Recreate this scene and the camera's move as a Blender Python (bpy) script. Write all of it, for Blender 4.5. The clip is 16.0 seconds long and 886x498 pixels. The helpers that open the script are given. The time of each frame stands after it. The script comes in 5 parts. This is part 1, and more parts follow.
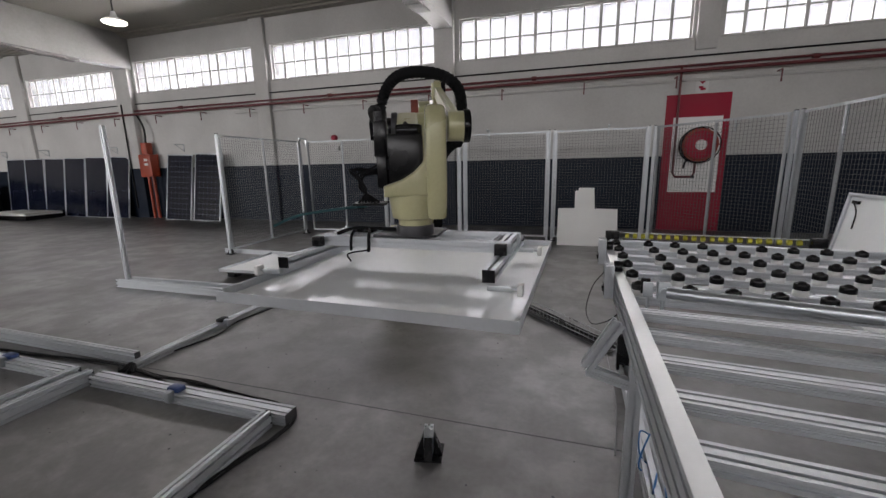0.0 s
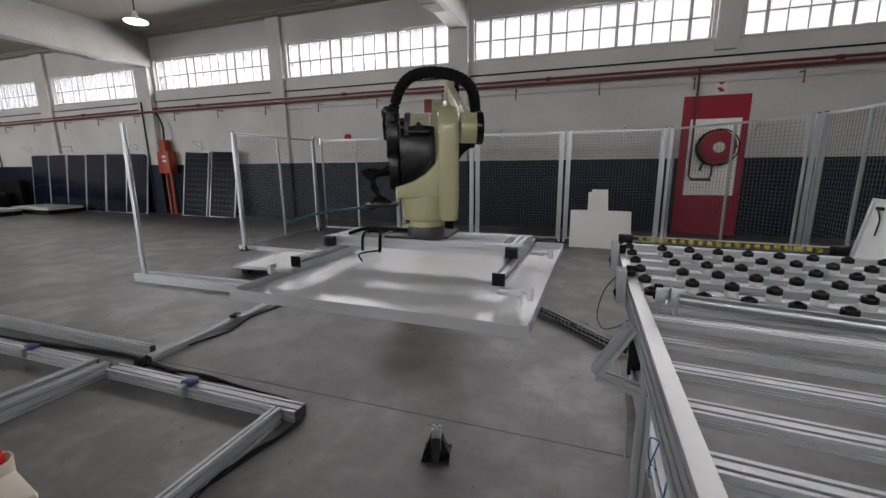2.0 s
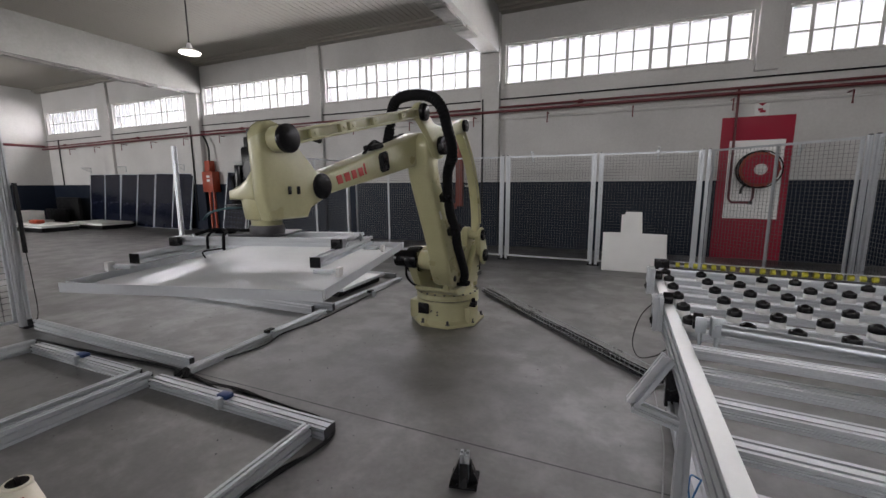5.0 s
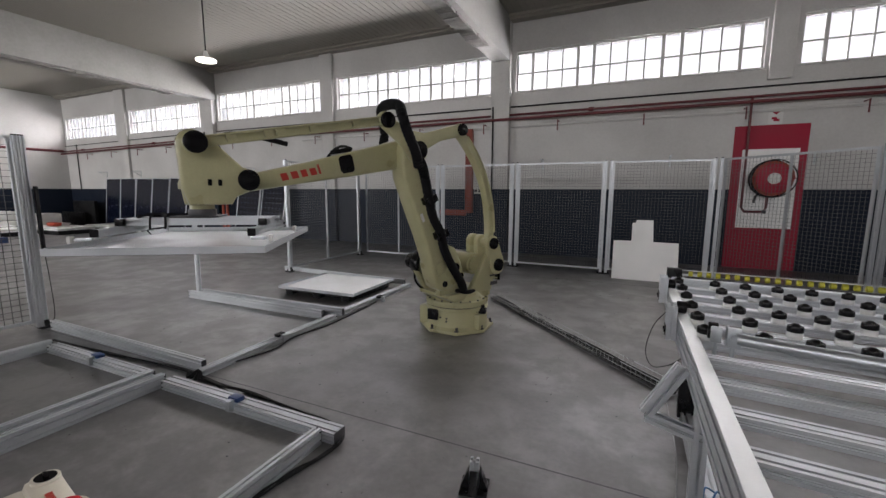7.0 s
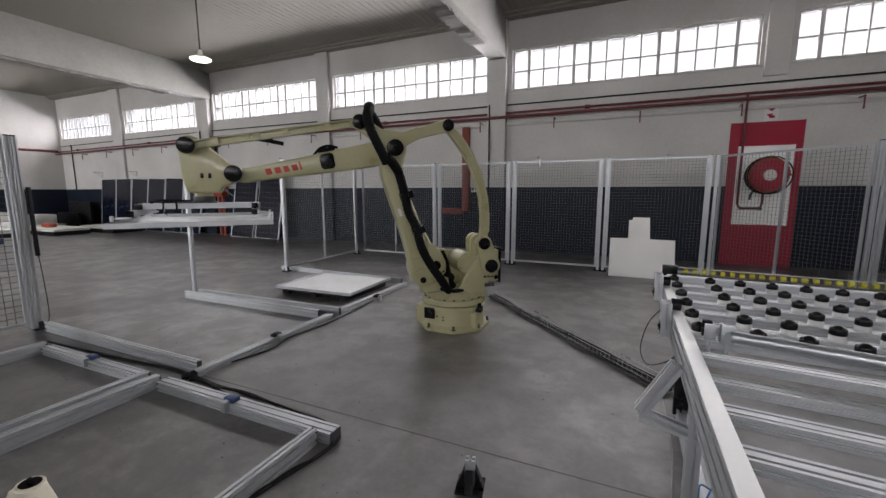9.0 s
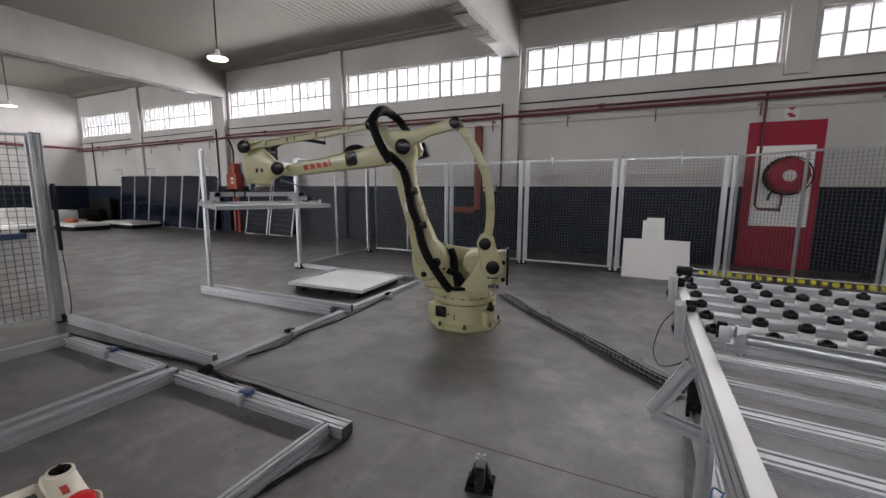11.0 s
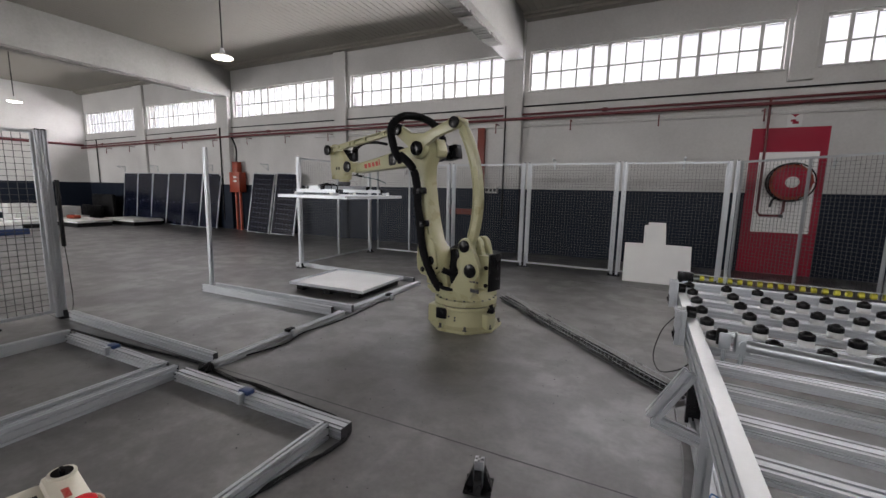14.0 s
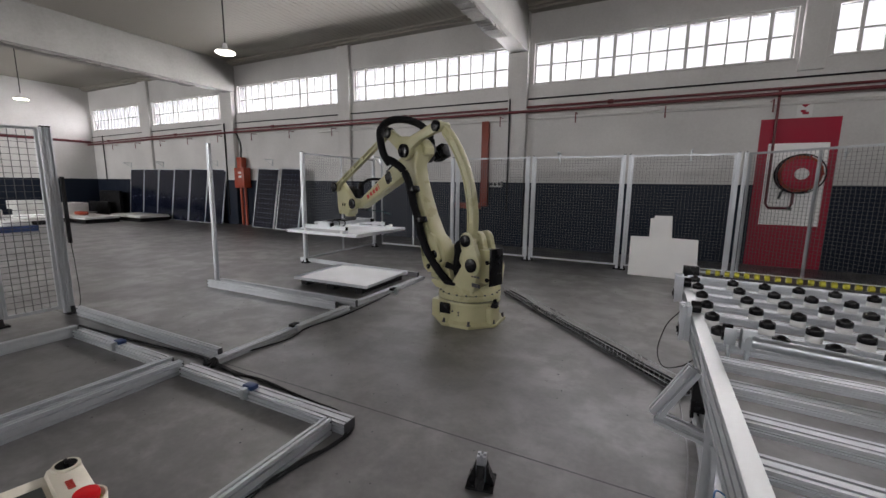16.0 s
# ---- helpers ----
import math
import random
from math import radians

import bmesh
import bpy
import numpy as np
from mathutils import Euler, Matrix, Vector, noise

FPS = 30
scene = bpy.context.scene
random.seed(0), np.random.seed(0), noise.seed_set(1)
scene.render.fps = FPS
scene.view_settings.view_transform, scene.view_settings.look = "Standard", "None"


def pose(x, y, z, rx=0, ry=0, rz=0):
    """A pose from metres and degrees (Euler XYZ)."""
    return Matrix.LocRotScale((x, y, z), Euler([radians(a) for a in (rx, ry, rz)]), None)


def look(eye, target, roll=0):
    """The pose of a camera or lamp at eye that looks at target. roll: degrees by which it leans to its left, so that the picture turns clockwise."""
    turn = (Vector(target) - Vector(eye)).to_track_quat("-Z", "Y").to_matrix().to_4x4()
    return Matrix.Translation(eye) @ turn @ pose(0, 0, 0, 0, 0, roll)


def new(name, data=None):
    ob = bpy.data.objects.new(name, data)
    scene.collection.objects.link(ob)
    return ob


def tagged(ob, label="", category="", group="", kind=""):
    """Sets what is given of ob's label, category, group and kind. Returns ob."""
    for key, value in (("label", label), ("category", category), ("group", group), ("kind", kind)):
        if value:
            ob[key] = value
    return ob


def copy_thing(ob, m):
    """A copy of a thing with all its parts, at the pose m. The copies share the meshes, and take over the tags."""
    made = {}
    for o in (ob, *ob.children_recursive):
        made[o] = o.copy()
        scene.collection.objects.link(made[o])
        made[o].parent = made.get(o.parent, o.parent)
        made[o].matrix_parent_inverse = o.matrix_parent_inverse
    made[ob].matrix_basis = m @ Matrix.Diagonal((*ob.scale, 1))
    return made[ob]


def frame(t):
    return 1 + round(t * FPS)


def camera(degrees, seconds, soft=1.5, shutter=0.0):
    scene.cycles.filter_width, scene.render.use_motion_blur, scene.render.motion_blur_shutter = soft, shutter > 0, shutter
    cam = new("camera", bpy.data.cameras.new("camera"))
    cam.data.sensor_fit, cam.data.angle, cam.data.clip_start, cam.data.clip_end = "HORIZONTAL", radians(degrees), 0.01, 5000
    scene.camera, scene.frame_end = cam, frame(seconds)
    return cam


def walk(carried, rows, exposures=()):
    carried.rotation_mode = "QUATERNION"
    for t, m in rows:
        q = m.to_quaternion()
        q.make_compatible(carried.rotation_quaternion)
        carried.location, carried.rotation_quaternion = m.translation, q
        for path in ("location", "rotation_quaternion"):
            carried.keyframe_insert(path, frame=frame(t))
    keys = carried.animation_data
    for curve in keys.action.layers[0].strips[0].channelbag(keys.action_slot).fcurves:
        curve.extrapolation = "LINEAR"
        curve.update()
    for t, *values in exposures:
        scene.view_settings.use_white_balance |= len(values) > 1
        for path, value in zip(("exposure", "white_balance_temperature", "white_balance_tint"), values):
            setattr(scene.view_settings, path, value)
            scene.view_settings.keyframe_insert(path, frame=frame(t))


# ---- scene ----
cam = camera(94.72, 16.0, soft=1.5)
PATH = [
    (0, (0.022, 0.037, 1.456), (-1.175, 3.768, 0.649), -1.18),
    (0.5, (0.022, 0.038, 1.458), (-1.197, 3.758, 0.638), -0.83),
    (1, (0.024, 0.032, 1.462), (-1.240, 3.732, 0.618), -0.74),
    (1.5, (0.025, 0.038, 1.463), (-1.267, 3.729, 0.624), -0.68),
    (2, (0.024, 0.039, 1.465), (-1.277, 3.734, 0.654), -0.56),
    (2.5, (0.046, 0.051, 1.469), (-1.270, 3.747, 0.694), -0.33),
    (3, (0.041, 0.048, 1.468), (-1.361, 3.717, 0.712), -0.33),
    (3.5, (0.007, 0.029, 1.470), (-1.515, 3.656, 0.743), -0.53),
    (4, (0.016, 0.020, 1.477), (-1.524, 3.649, 0.799), -0.46),
    (6.5, (0.004, 0.016, 1.483), (-1.632, 3.620, 0.902), 0.07),
    (7, (0.000, 0.000, 1.481), (-1.646, 3.603, 0.923), 0.21),
    (7.5, (0.004, -0.007, 1.486), (-1.645, 3.595, 0.933), 0.20),
    (8, (0.006, 0.003, 1.484), (-1.631, 3.611, 0.930), 0.09),
    (8.5, (0.013, 0.010, 1.483), (-1.614, 3.621, 0.918), -0.14),
    (9, (0.013, 0.015, 1.482), (-1.614, 3.624, 0.909), -0.12),
    (11.5, (0.011, -0.003, 1.485), (-1.747, 3.542, 0.904), 0.36),
    (12, (0.013, -0.004, 1.489), (-1.772, 3.530, 0.923), 0.48),
    (12.5, (0.008, -0.004, 1.490), (-1.785, 3.528, 0.933), 0.49),
    (13, (0.010, -0.004, 1.490), (-1.767, 3.536, 0.929), 0.63),
    (13.5, (0.012, -0.006, 1.492), (-1.747, 3.541, 0.926), 0.81),
    (14, (0.011, -0.007, 1.490), (-1.724, 3.551, 0.916), 1.06),
    (14.5, (0.015, -0.013, 1.491), (-1.704, 3.551, 0.905), 1.14),
    (15, (0.015, -0.002, 1.491), (-1.720, 3.553, 0.895), 1.06),
    (15.5, (0.019, 0.008, 1.490), (-1.742, 3.548, 0.881), 0.79),
    (16, (0.020, 0.018, 1.491), (-1.756, 3.546, 0.861), 0.68),
]
walk(cam, [(t, look(eye, target, roll)) for t, eye, target, roll in PATH], exposures=[(0, -0.17), (3, -0.15), (6.5, -0.04), (16, -0.04)])

# ---- world and daylight ----
world = bpy.data.worlds.new("sky")
scene.world = world
world.use_nodes = True
wn = world.node_tree
sky = wn.nodes.new("ShaderNodeTexSky")
sky.sky_type, sky.sun_disc = "NISHITA", False
sky.sun_elevation, sky.sun_rotation = radians(48), radians(30)
wn.nodes["Background"].inputs["Strength"].default_value = 0.15
wn.links.new(sky.outputs[0], wn.nodes["Background"].inputs[0])
sun = new("sun", bpy.data.lights.new("sun", "SUN"))
sun.data.energy, sun.data.angle, sun.data.color = 1.2, radians(10), (1, 0.97, 0.92)
sun.matrix_world = look((0, 30, 30), (0, 0, 0))

WALL_Y, SOUTH_Y, WEST_X, EAST_X, CEIL_Z = 9.735, -7.5, -22.5, 12.5, 5.4
SILL, LINTEL = 3.78, 4.66
WEST_DROP = 0.14
WINDOWS = [(-22.35, -18.5), (-17.75, -13.5), (-12.75, -8.36), (-7.78, -3.2), (-2.6, 2.1), (2.62, 7.2)]
NORTH_W, SOUTH_W = 285, 85


def window_light(x0, x1, y, watts_per_metre, turn, tilt):
    """One band of daylight outside a whole row of windows."""
    lamp = new("window_daylight", bpy.data.lights.new("window_daylight", "AREA"))
    lamp.data.shape, lamp.data.size, lamp.data.size_y = "RECTANGLE", x1 - x0, 1.9
    lamp.data.energy, lamp.data.color = watts_per_metre * (x1 - x0), (1.0, 0.955, 0.965)
    lamp.matrix_world = pose((x0 + x1) / 2, y, (SILL + LINTEL) / 2 + 0.25, tilt * turn, 0, 0)


window_light(-32.0, 9.0, WALL_Y + 0.95, NORTH_W, -1, 58)
window_light(-8.0, 12.0, SOUTH_Y - 0.95, SOUTH_W, 1, 64)

# unseen opening in the south wall and a lamp, added to brighten the west end
SOUTH_GAP = (-21.5, -16.5, 4.0)
west_fill = new("west_fill_light", bpy.data.lights.new("west_fill_light", "AREA"))
west_fill.data.shape, west_fill.data.size, west_fill.data.size_y = "RECTANGLE", SOUTH_GAP[1] - SOUTH_GAP[0] + 1, SOUTH_GAP[2] + 0.5
west_fill.data.energy, west_fill.data.color = 1500, (1.0, 0.97, 0.97)
west_fill.matrix_world = pose((SOUTH_GAP[0] + SOUTH_GAP[1]) / 2, SOUTH_Y - 0.8, SOUTH_GAP[2] / 2 + 0.3, 62, 0, 0)


# ---- materials ----
def material(name, color, rough=0.5, metal=0.0, spread=0.12, scale=6.0, fine=120.0, bump=0.05, gloss_spread=0.1, stretch=(1, 1, 1), coat=0.0, gloss=0.5):
    """A principled surface with broad stains and fine grain in colour, gloss and relief."""
    m = bpy.data.materials.new(name)
    m.use_nodes = True
    n, l = m.node_tree.nodes, m.node_tree.links
    p = n["Principled BSDF"]
    co = n.new("ShaderNodeTexCoord")
    mp = n.new("ShaderNodeMapping")
    mp.inputs["Scale"].default_value = stretch
    l.new(co.outputs["Object"], mp.inputs["Vector"])
    broad, grain = n.new("ShaderNodeTexNoise"), n.new("ShaderNodeTexNoise")
    broad.inputs["Scale"].default_value, broad.inputs["Detail"].default_value = scale, 4
    grain.inputs["Scale"].default_value, grain.inputs["Detail"].default_value = fine, 3
    for t in (broad, grain):
        l.new(mp.outputs[0], t.inputs["Vector"])
    both = n.new("ShaderNodeMath")
    both.operation = "MULTIPLY_ADD"
    both.inputs[1].default_value = 0.35
    l.new(grain.outputs["Fac"], both.inputs[0])
    l.new(broad.outputs["Fac"], both.inputs[2])
    ramp = n.new("ShaderNodeValToRGB")
    lo, hi = [c * (1 - spread) for c in color], [min(1, c * (1 + spread)) for c in color]
    ramp.color_ramp.elements[0].position, ramp.color_ramp.elements[1].position = 0.45, 0.9
    ramp.color_ramp.elements[0].color, ramp.color_ramp.elements[1].color = (*lo, 1), (*hi, 1)
    l.new(both.outputs[0], ramp.inputs[0])
    l.new(ramp.outputs[0], p.inputs["Base Color"])
    rr = n.new("ShaderNodeMapRange")
    rr.inputs["From Min"].default_value, rr.inputs["From Max"].default_value = 0.35, 0.7
    rr.inputs["To Min"].default_value, rr.inputs["To Max"].default_value = max(0.02, rough - gloss_spread), min(1, rough + gloss_spread)
    l.new(broad.outputs["Fac"], rr.inputs["Value"])
    l.new(rr.outputs[0], p.inputs["Roughness"])
    p.inputs["Metallic"].default_value = metal
    p.inputs["Specular IOR Level"].default_value = gloss
    p.inputs["Coat Weight"].default_value = coat
    b = n.new("ShaderNodeBump")
    b.inputs["Strength"].default_value, b.inputs["Distance"].default_value = bump, 0.01
    l.new(both.outputs[0], b.inputs["Height"])
    l.new(b.outputs[0], p.inputs["Normal"])
    return m


def floor_paint():
    """Worn satin floor paint: cloudy scuffs, dull polish marks, fine grit."""
    m = bpy.data.materials.new("grey epoxy floor")
    m.use_nodes = True
    n, l = m.node_tree.nodes, m.node_tree.links
    p = n["Principled BSDF"]
    co = n.new("ShaderNodeTexCoord")

    def cloud(scale, detail, rough, warp):
        t = n.new("ShaderNodeTexNoise")
        t.inputs["Scale"].default_value, t.inputs["Detail"].default_value = scale, detail
        t.inputs["Roughness"].default_value, t.inputs["Distortion"].default_value = rough, warp
        l.new(co.outputs["Object"], t.inputs["Vector"])
        return t.outputs["Fac"]

    def span(value, a, b, c, d):
        t = n.new("ShaderNodeMapRange")
        t.interpolation_type = "SMOOTHSTEP"
        for k, v in zip(("From Min", "From Max", "To Min", "To Max"), (a, b, c, d)):
            t.inputs[k].default_value = v
        l.new(value, t.inputs["Value"])
        return t.outputs[0]

    def math_node(op, a, b):
        t = n.new("ShaderNodeMath")
        t.operation = op
        for k, v in enumerate((a, b)):
            if isinstance(v, float):
                t.inputs[k].default_value = v
            else:
                l.new(v, t.inputs[k])
        return t.outputs[0]
    wide, scuff, fine = cloud(0.6, 2, 0.5, 0.2), cloud(2.6, 6, 0.62, 0.15), cloud(30.0, 2, 0.5, 0.0)
    patch = math_node("MULTIPLY", span(wide, 0.42, 0.60, 0.0, 1.0), span(scuff, 0.45, 0.68, 0.0, 1.0))
    tone = math_node("ADD", math_node("MULTIPLY", span(wide, 0.3, 0.7, 0.80, 1.12), span(fine, 0.3, 0.7, 0.93, 1.07)), math_node("MULTIPLY", patch, 0.5))
    mix = n.new("ShaderNodeMix")
    mix.data_type, mix.blend_type = "RGBA", "MULTIPLY"
    mix.inputs[0].default_value = 1.0
    mix.inputs[6].default_value = (0.094, 0.091, 0.090, 1)
    l.new(tone, mix.inputs[7])
    l.new(mix.outputs[2], p.inputs["Base Color"])
    l.new(math_node("ADD", span(wide, 0.35, 0.65, 0.34, 0.30), math_node("MULTIPLY", span(scuff, 0.36, 0.66, 1.0, 0.0), 0.06)), p.inputs["Roughness"])
    l.new(span(scuff, 0.34, 0.66, 0.58, 1.1), p.inputs["Specular IOR Level"])
    b = n.new("ShaderNodeBump")
    b.inputs["Strength"].default_value, b.inputs["Distance"].default_value = 0.02, 0.004
    l.new(math_node("ADD", scuff, math_node("MULTIPLY", fine, 0.25)), b.inputs["Height"])
    l.new(b.outputs[0], p.inputs["Normal"])
    return m


WHITE_WALL = material("white wall paint", (0.52, 0.515, 0.505), 0.75, spread=0.12, scale=0.7, fine=25, bump=0.08)
# beams take a tone about half as bright as the wall paint
BEAM_PAINT = material("grey-white beam paint", (0.25, 0.246, 0.235), 0.8, spread=0.16, scale=0.9, fine=18, bump=0.12)
DADO = material("slate dado paint", (0.009, 0.014, 0.026), 0.6, gloss=0.2, spread=0.15, scale=1.2, fine=30, bump=0.08)
CEILING = material("ceiling boards", (0.215, 0.201, 0.176), 0.7, spread=0.08, scale=0.5, fine=20)
FLOOR = floor_paint()
CONCRETE = material("bare concrete", (0.22, 0.21, 0.2), 0.85, spread=0.3, scale=4, fine=40, bump=0.5)
ALU = material("anodised aluminium", (0.49, 0.512, 0.535), 0.42, 0.65, spread=0.07, scale=3, fine=60, bump=0.01, gloss_spread=0.04)
TRAY_WIRE = material("bright zinc wire", (0.42, 0.43, 0.44), 0.35, 0.6, spread=0.1)
STRIP = material("plain anodised cover strip", (0.72, 0.74, 0.75), 0.5, 0.1, spread=0.05, scale=2, fine=40, bump=0.01)
STEEL = material("zinc-plated steel", (0.46, 0.49, 0.51), 0.33, 0.8, spread=0.1, scale=8, fine=120, bump=0.01, gloss_spread=0.05)
WIRE = material("galvanised wire", (0.12, 0.124, 0.128), 0.45, 0.4, spread=0.1)
CREAM = material("cream robot enamel", (0.39, 0.374, 0.216), 0.36, spread=0.1, scale=3, fine=70, bump=0.03, coat=0.25)
DARK_WIRE = material("dark gate wire", (0.06, 0.062, 0.065), 0.5, 0.3, spread=0.1)
BLACK = material("black rubber", (0.008, 0.008, 0.009), 0.55, gloss=0.2, spread=0.3, scale=9, fine=150, bump=0.1)
BLACK_CAP = material("black plastic cap", (0.005, 0.005, 0.006), 0.25, gloss=0.22, spread=0.2, scale=8)
HOSE = material("black textile hose sleeve", (0.006, 0.006, 0.007), 0.8, gloss=0.15, spread=0.3, scale=20, fine=250, bump=0.6)
PV_BACK = material("white panel back sheet", (0.74, 0.76, 0.77), 0.16, spread=0.04, scale=2, fine=30, bump=0.004, gloss_spread=0.04)
PV_CELL = material("dark blue solar cells", (0.005, 0.007, 0.018), 0.2, gloss=0.25, spread=0.25, scale=3, bump=0.01)
PV_GRID = material("solar cell gaps", (0.035, 0.038, 0.05), 0.2, spread=0.1)
RED_PAINT = material("red wall paint", (0.29, 0.003, 0.026), 0.6, spread=0.12, scale=1.5, bump=0.06)
PIPE_RED = material("red sprinkler pipe", (0.115, 0.017, 0.021), 0.45, spread=0.15, scale=3)
RUST_RED = material("dull red channel paint", (0.17, 0.028, 0.016), 0.5, spread=0.15, scale=4)
ORANGE = material("orange enamel", (0.30, 0.04, 0.014), 0.45, spread=0.15, scale=4)
YELLOW = material("yellow nylon roller", (0.38, 0.36, 0.03), 0.4, spread=0.15, scale=12)
WHITE_PLASTIC = material("white plastic", (0.60, 0.60, 0.59), 0.4, spread=0.05, scale=10)
WHITE_BOARD = material("white painted board", (0.86, 0.86, 0.85), 0.55, spread=0.05, scale=2)
BLUE = material("blue plastic", (0.014, 0.035, 0.11), 0.4, spread=0.15, scale=10)
PENDANT = material("ivory pendant plastic", (0.62, 0.58, 0.48), 0.45, spread=0.06, scale=12, fine=200, bump=0.02)
RED_BUTTON = material("red button", (0.55, 0.01, 0.015), 0.2, spread=0.08, scale=10)
RED_MARK = material("red marking", (0.40, 0.03, 0.02), 0.45, spread=0.1)
DARK_PLATE = material("dark grey plate", (0.05, 0.05, 0.055), 0.4, 0.4, spread=0.2)
SCREEN = material("pendant screen", (0.05, 0.055, 0.05), 0.15, spread=0.1)
CABLE = material("black cable", (0.009, 0.009, 0.010), 0.5, gloss=0.2, spread=0.2)
GREY_CABLE = material("grey cable", (0.25, 0.25, 0.25), 0.5, spread=0.1)
BLUE_CABLE = material("blue air hose", (0.03, 0.14, 0.35), 0.4, spread=0.1)
PAPER = material("white carton", (0.6, 0.6, 0.58), 0.7, spread=0.1, scale=5)
TEAL = material("teal hose", (0.012, 0.06, 0.07), 0.4, spread=0.1)

GLASS = bpy.data.materials.new("window glass")
GLASS.use_nodes = True
_n, _l = GLASS.node_tree.nodes, GLASS.node_tree.links
_n.remove(_n["Principled BSDF"])
_clear, _gloss, _mix = _n.new("ShaderNodeBsdfTransparent"), _n.new("ShaderNodeBsdfGlossy"), _n.new("ShaderNodeMixShader")
_clear.inputs["Color"].default_value = (0.31, 0.313, 0.325, 1)
_gloss.inputs["Roughness"].default_value, _mix.inputs[0].default_value = 0.08, 0.06
_l.new(_clear.outputs[0], _mix.inputs[1])
_l.new(_gloss.outputs[0], _mix.inputs[2])
_l.new(_mix.outputs[0], _n["Material Output"].inputs["Surface"])
SKY_GLOW = bpy.data.materials.new("bright overcast sky")
SKY_GLOW.use_nodes = True
_g = SKY_GLOW.node_tree.nodes["Principled BSDF"]
_g.inputs["Base Color"].default_value = (0.5, 0.5, 0.5, 1)
_g.inputs["Emission Color"].default_value, _g.inputs["Emission Strength"].default_value = (1, 0.97, 0.97, 1), 10.0
LAMP_GLOW = bpy.data.materials.new("lamp diffuser")
LAMP_GLOW.use_nodes = True
_g = LAMP_GLOW.node_tree.nodes["Principled BSDF"]
_g.inputs["Emission Color"].default_value, _g.inputs["Emission Strength"].default_value = (1, 0.93, 0.8, 1), 9.0


# ---- mesh helpers ----
def bm_new():
    return bmesh.new()


def box(bm, x0, x1, y0, y1, z0, z1, bevel=0.0, m=None):
    made = bmesh.ops.create_cube(bm, size=1)["verts"]
    for v in made:
        v.co = Vector((x0 + (v.co.x + 0.5) * (x1 - x0), y0 + (v.co.y + 0.5) * (y1 - y0), z0 + (v.co.z + 0.5) * (z1 - z0)))
    if bevel:
        edges = list({e for v in made for e in v.link_edges})
        made = list({v for f in bmesh.ops.bevel(bm, geom=edges, offset=bevel, segments=2, affect="EDGES", profile=0.5)["faces"] for v in f.verts} | {v for v in made if v.is_valid})
    if m is not None:
        bmesh.ops.transform(bm, matrix=m, verts=made)
    return bm


def cyl(bm, a, b, r0, r1=None, n=24, bevel=0.0):
    a, b = Vector(a), Vector(b)
    r1 = r0 if r1 is None else r1
    turn = (b - a).to_track_quat("Z", "Y").to_matrix().to_4x4()
    m = Matrix.Translation((a + b) / 2) @ turn
    made = bmesh.ops.create_cone(bm, cap_ends=True, segments=n, radius1=r0, radius2=r1, depth=(b - a).length)["verts"]
    if bevel:
        caps = [f for f in {f for v in made for f in v.link_faces} if len(f.verts) > 4]
        edges = list({e for f in caps for e in f.edges})
        made = list({v for f in bmesh.ops.bevel(bm, geom=edges, offset=bevel, segments=2, affect="EDGES", profile=0.5)["faces"] for v in f.verts} | {v for v in made if v.is_valid})
    bmesh.ops.transform(bm, matrix=m, verts=made)
    return bm


def prism(bm, outline, y0, y1, bevel=0.0):
    """A plate whose outline lies in x and z, from y0 to y1."""
    a = [bm.verts.new((x, y0, z)) for x, z in outline]
    b = [bm.verts.new((x, y1, z)) for x, z in outline]
    n = len(outline)
    faces = [bm.faces.new(a), bm.faces.new(b[::-1])]
    faces += [bm.faces.new((a[i], b[i], b[(i + 1) % n], a[(i + 1) % n])) for i in range(n)]
    bmesh.ops.recalc_face_normals(bm, faces=faces)
    if bevel:
        edges = list({e for f in faces[:2] for e in f.edges})
        bmesh.ops.bevel(bm, geom=edges, offset=bevel, segments=3, affect="EDGES", profile=0.5)
    return bm


def smooth_points(points, steps=6):
    """Points along a smooth line through the given ones."""
    p = [Vector(q) for q in points]
    p = [2 * p[0] - p[1]] + p + [2 * p[-1] - p[-2]]
    out = []
    for i in range(1, len(p) - 2):
        for k in range(steps):
            t = k / steps
            out.append(0.5 * (2 * p[i] + (p[i + 1] - p[i - 1]) * t + (2 * p[i - 1] - 5 * p[i] + 4 * p[i + 1] - p[i + 2]) * t * t + (3 * p[i] - p[i - 1] - 3 * p[i + 1] + p[i + 2]) * t ** 3))
    return out + [p[-2]]


def tube(bm, points, r, n=8, steps=6, ribs=0.0):
    pts = smooth_points(points, steps) if steps > 1 else [Vector(q) for q in points]
    rings, up = [], Vector((0.13, 0.31, 0.94)).normalized()
    for i, q in enumerate(pts):
        d = (pts[min(i + 1, len(pts) - 1)] - pts[max(i - 1, 0)]).normalized()
        side = d.cross(up).normalized()
        over = side.cross(d)
        rr = r * (1 + ribs * (1 if i % 2 else -1))
        rings.append([bm.verts.new(q + rr * (math.cos(2 * math.pi * k / n) * side + math.sin(2 * math.pi * k / n) * over)) for k in range(n)])
    for a, b in zip(rings, rings[1:]):
        for k in range(n):
            bm.faces.new((a[k], a[(k + 1) % n], b[(k + 1) % n], b[k]))
    bm.faces.new(rings[0][::-1])
    bm.faces.new(rings[-1])
    return bm


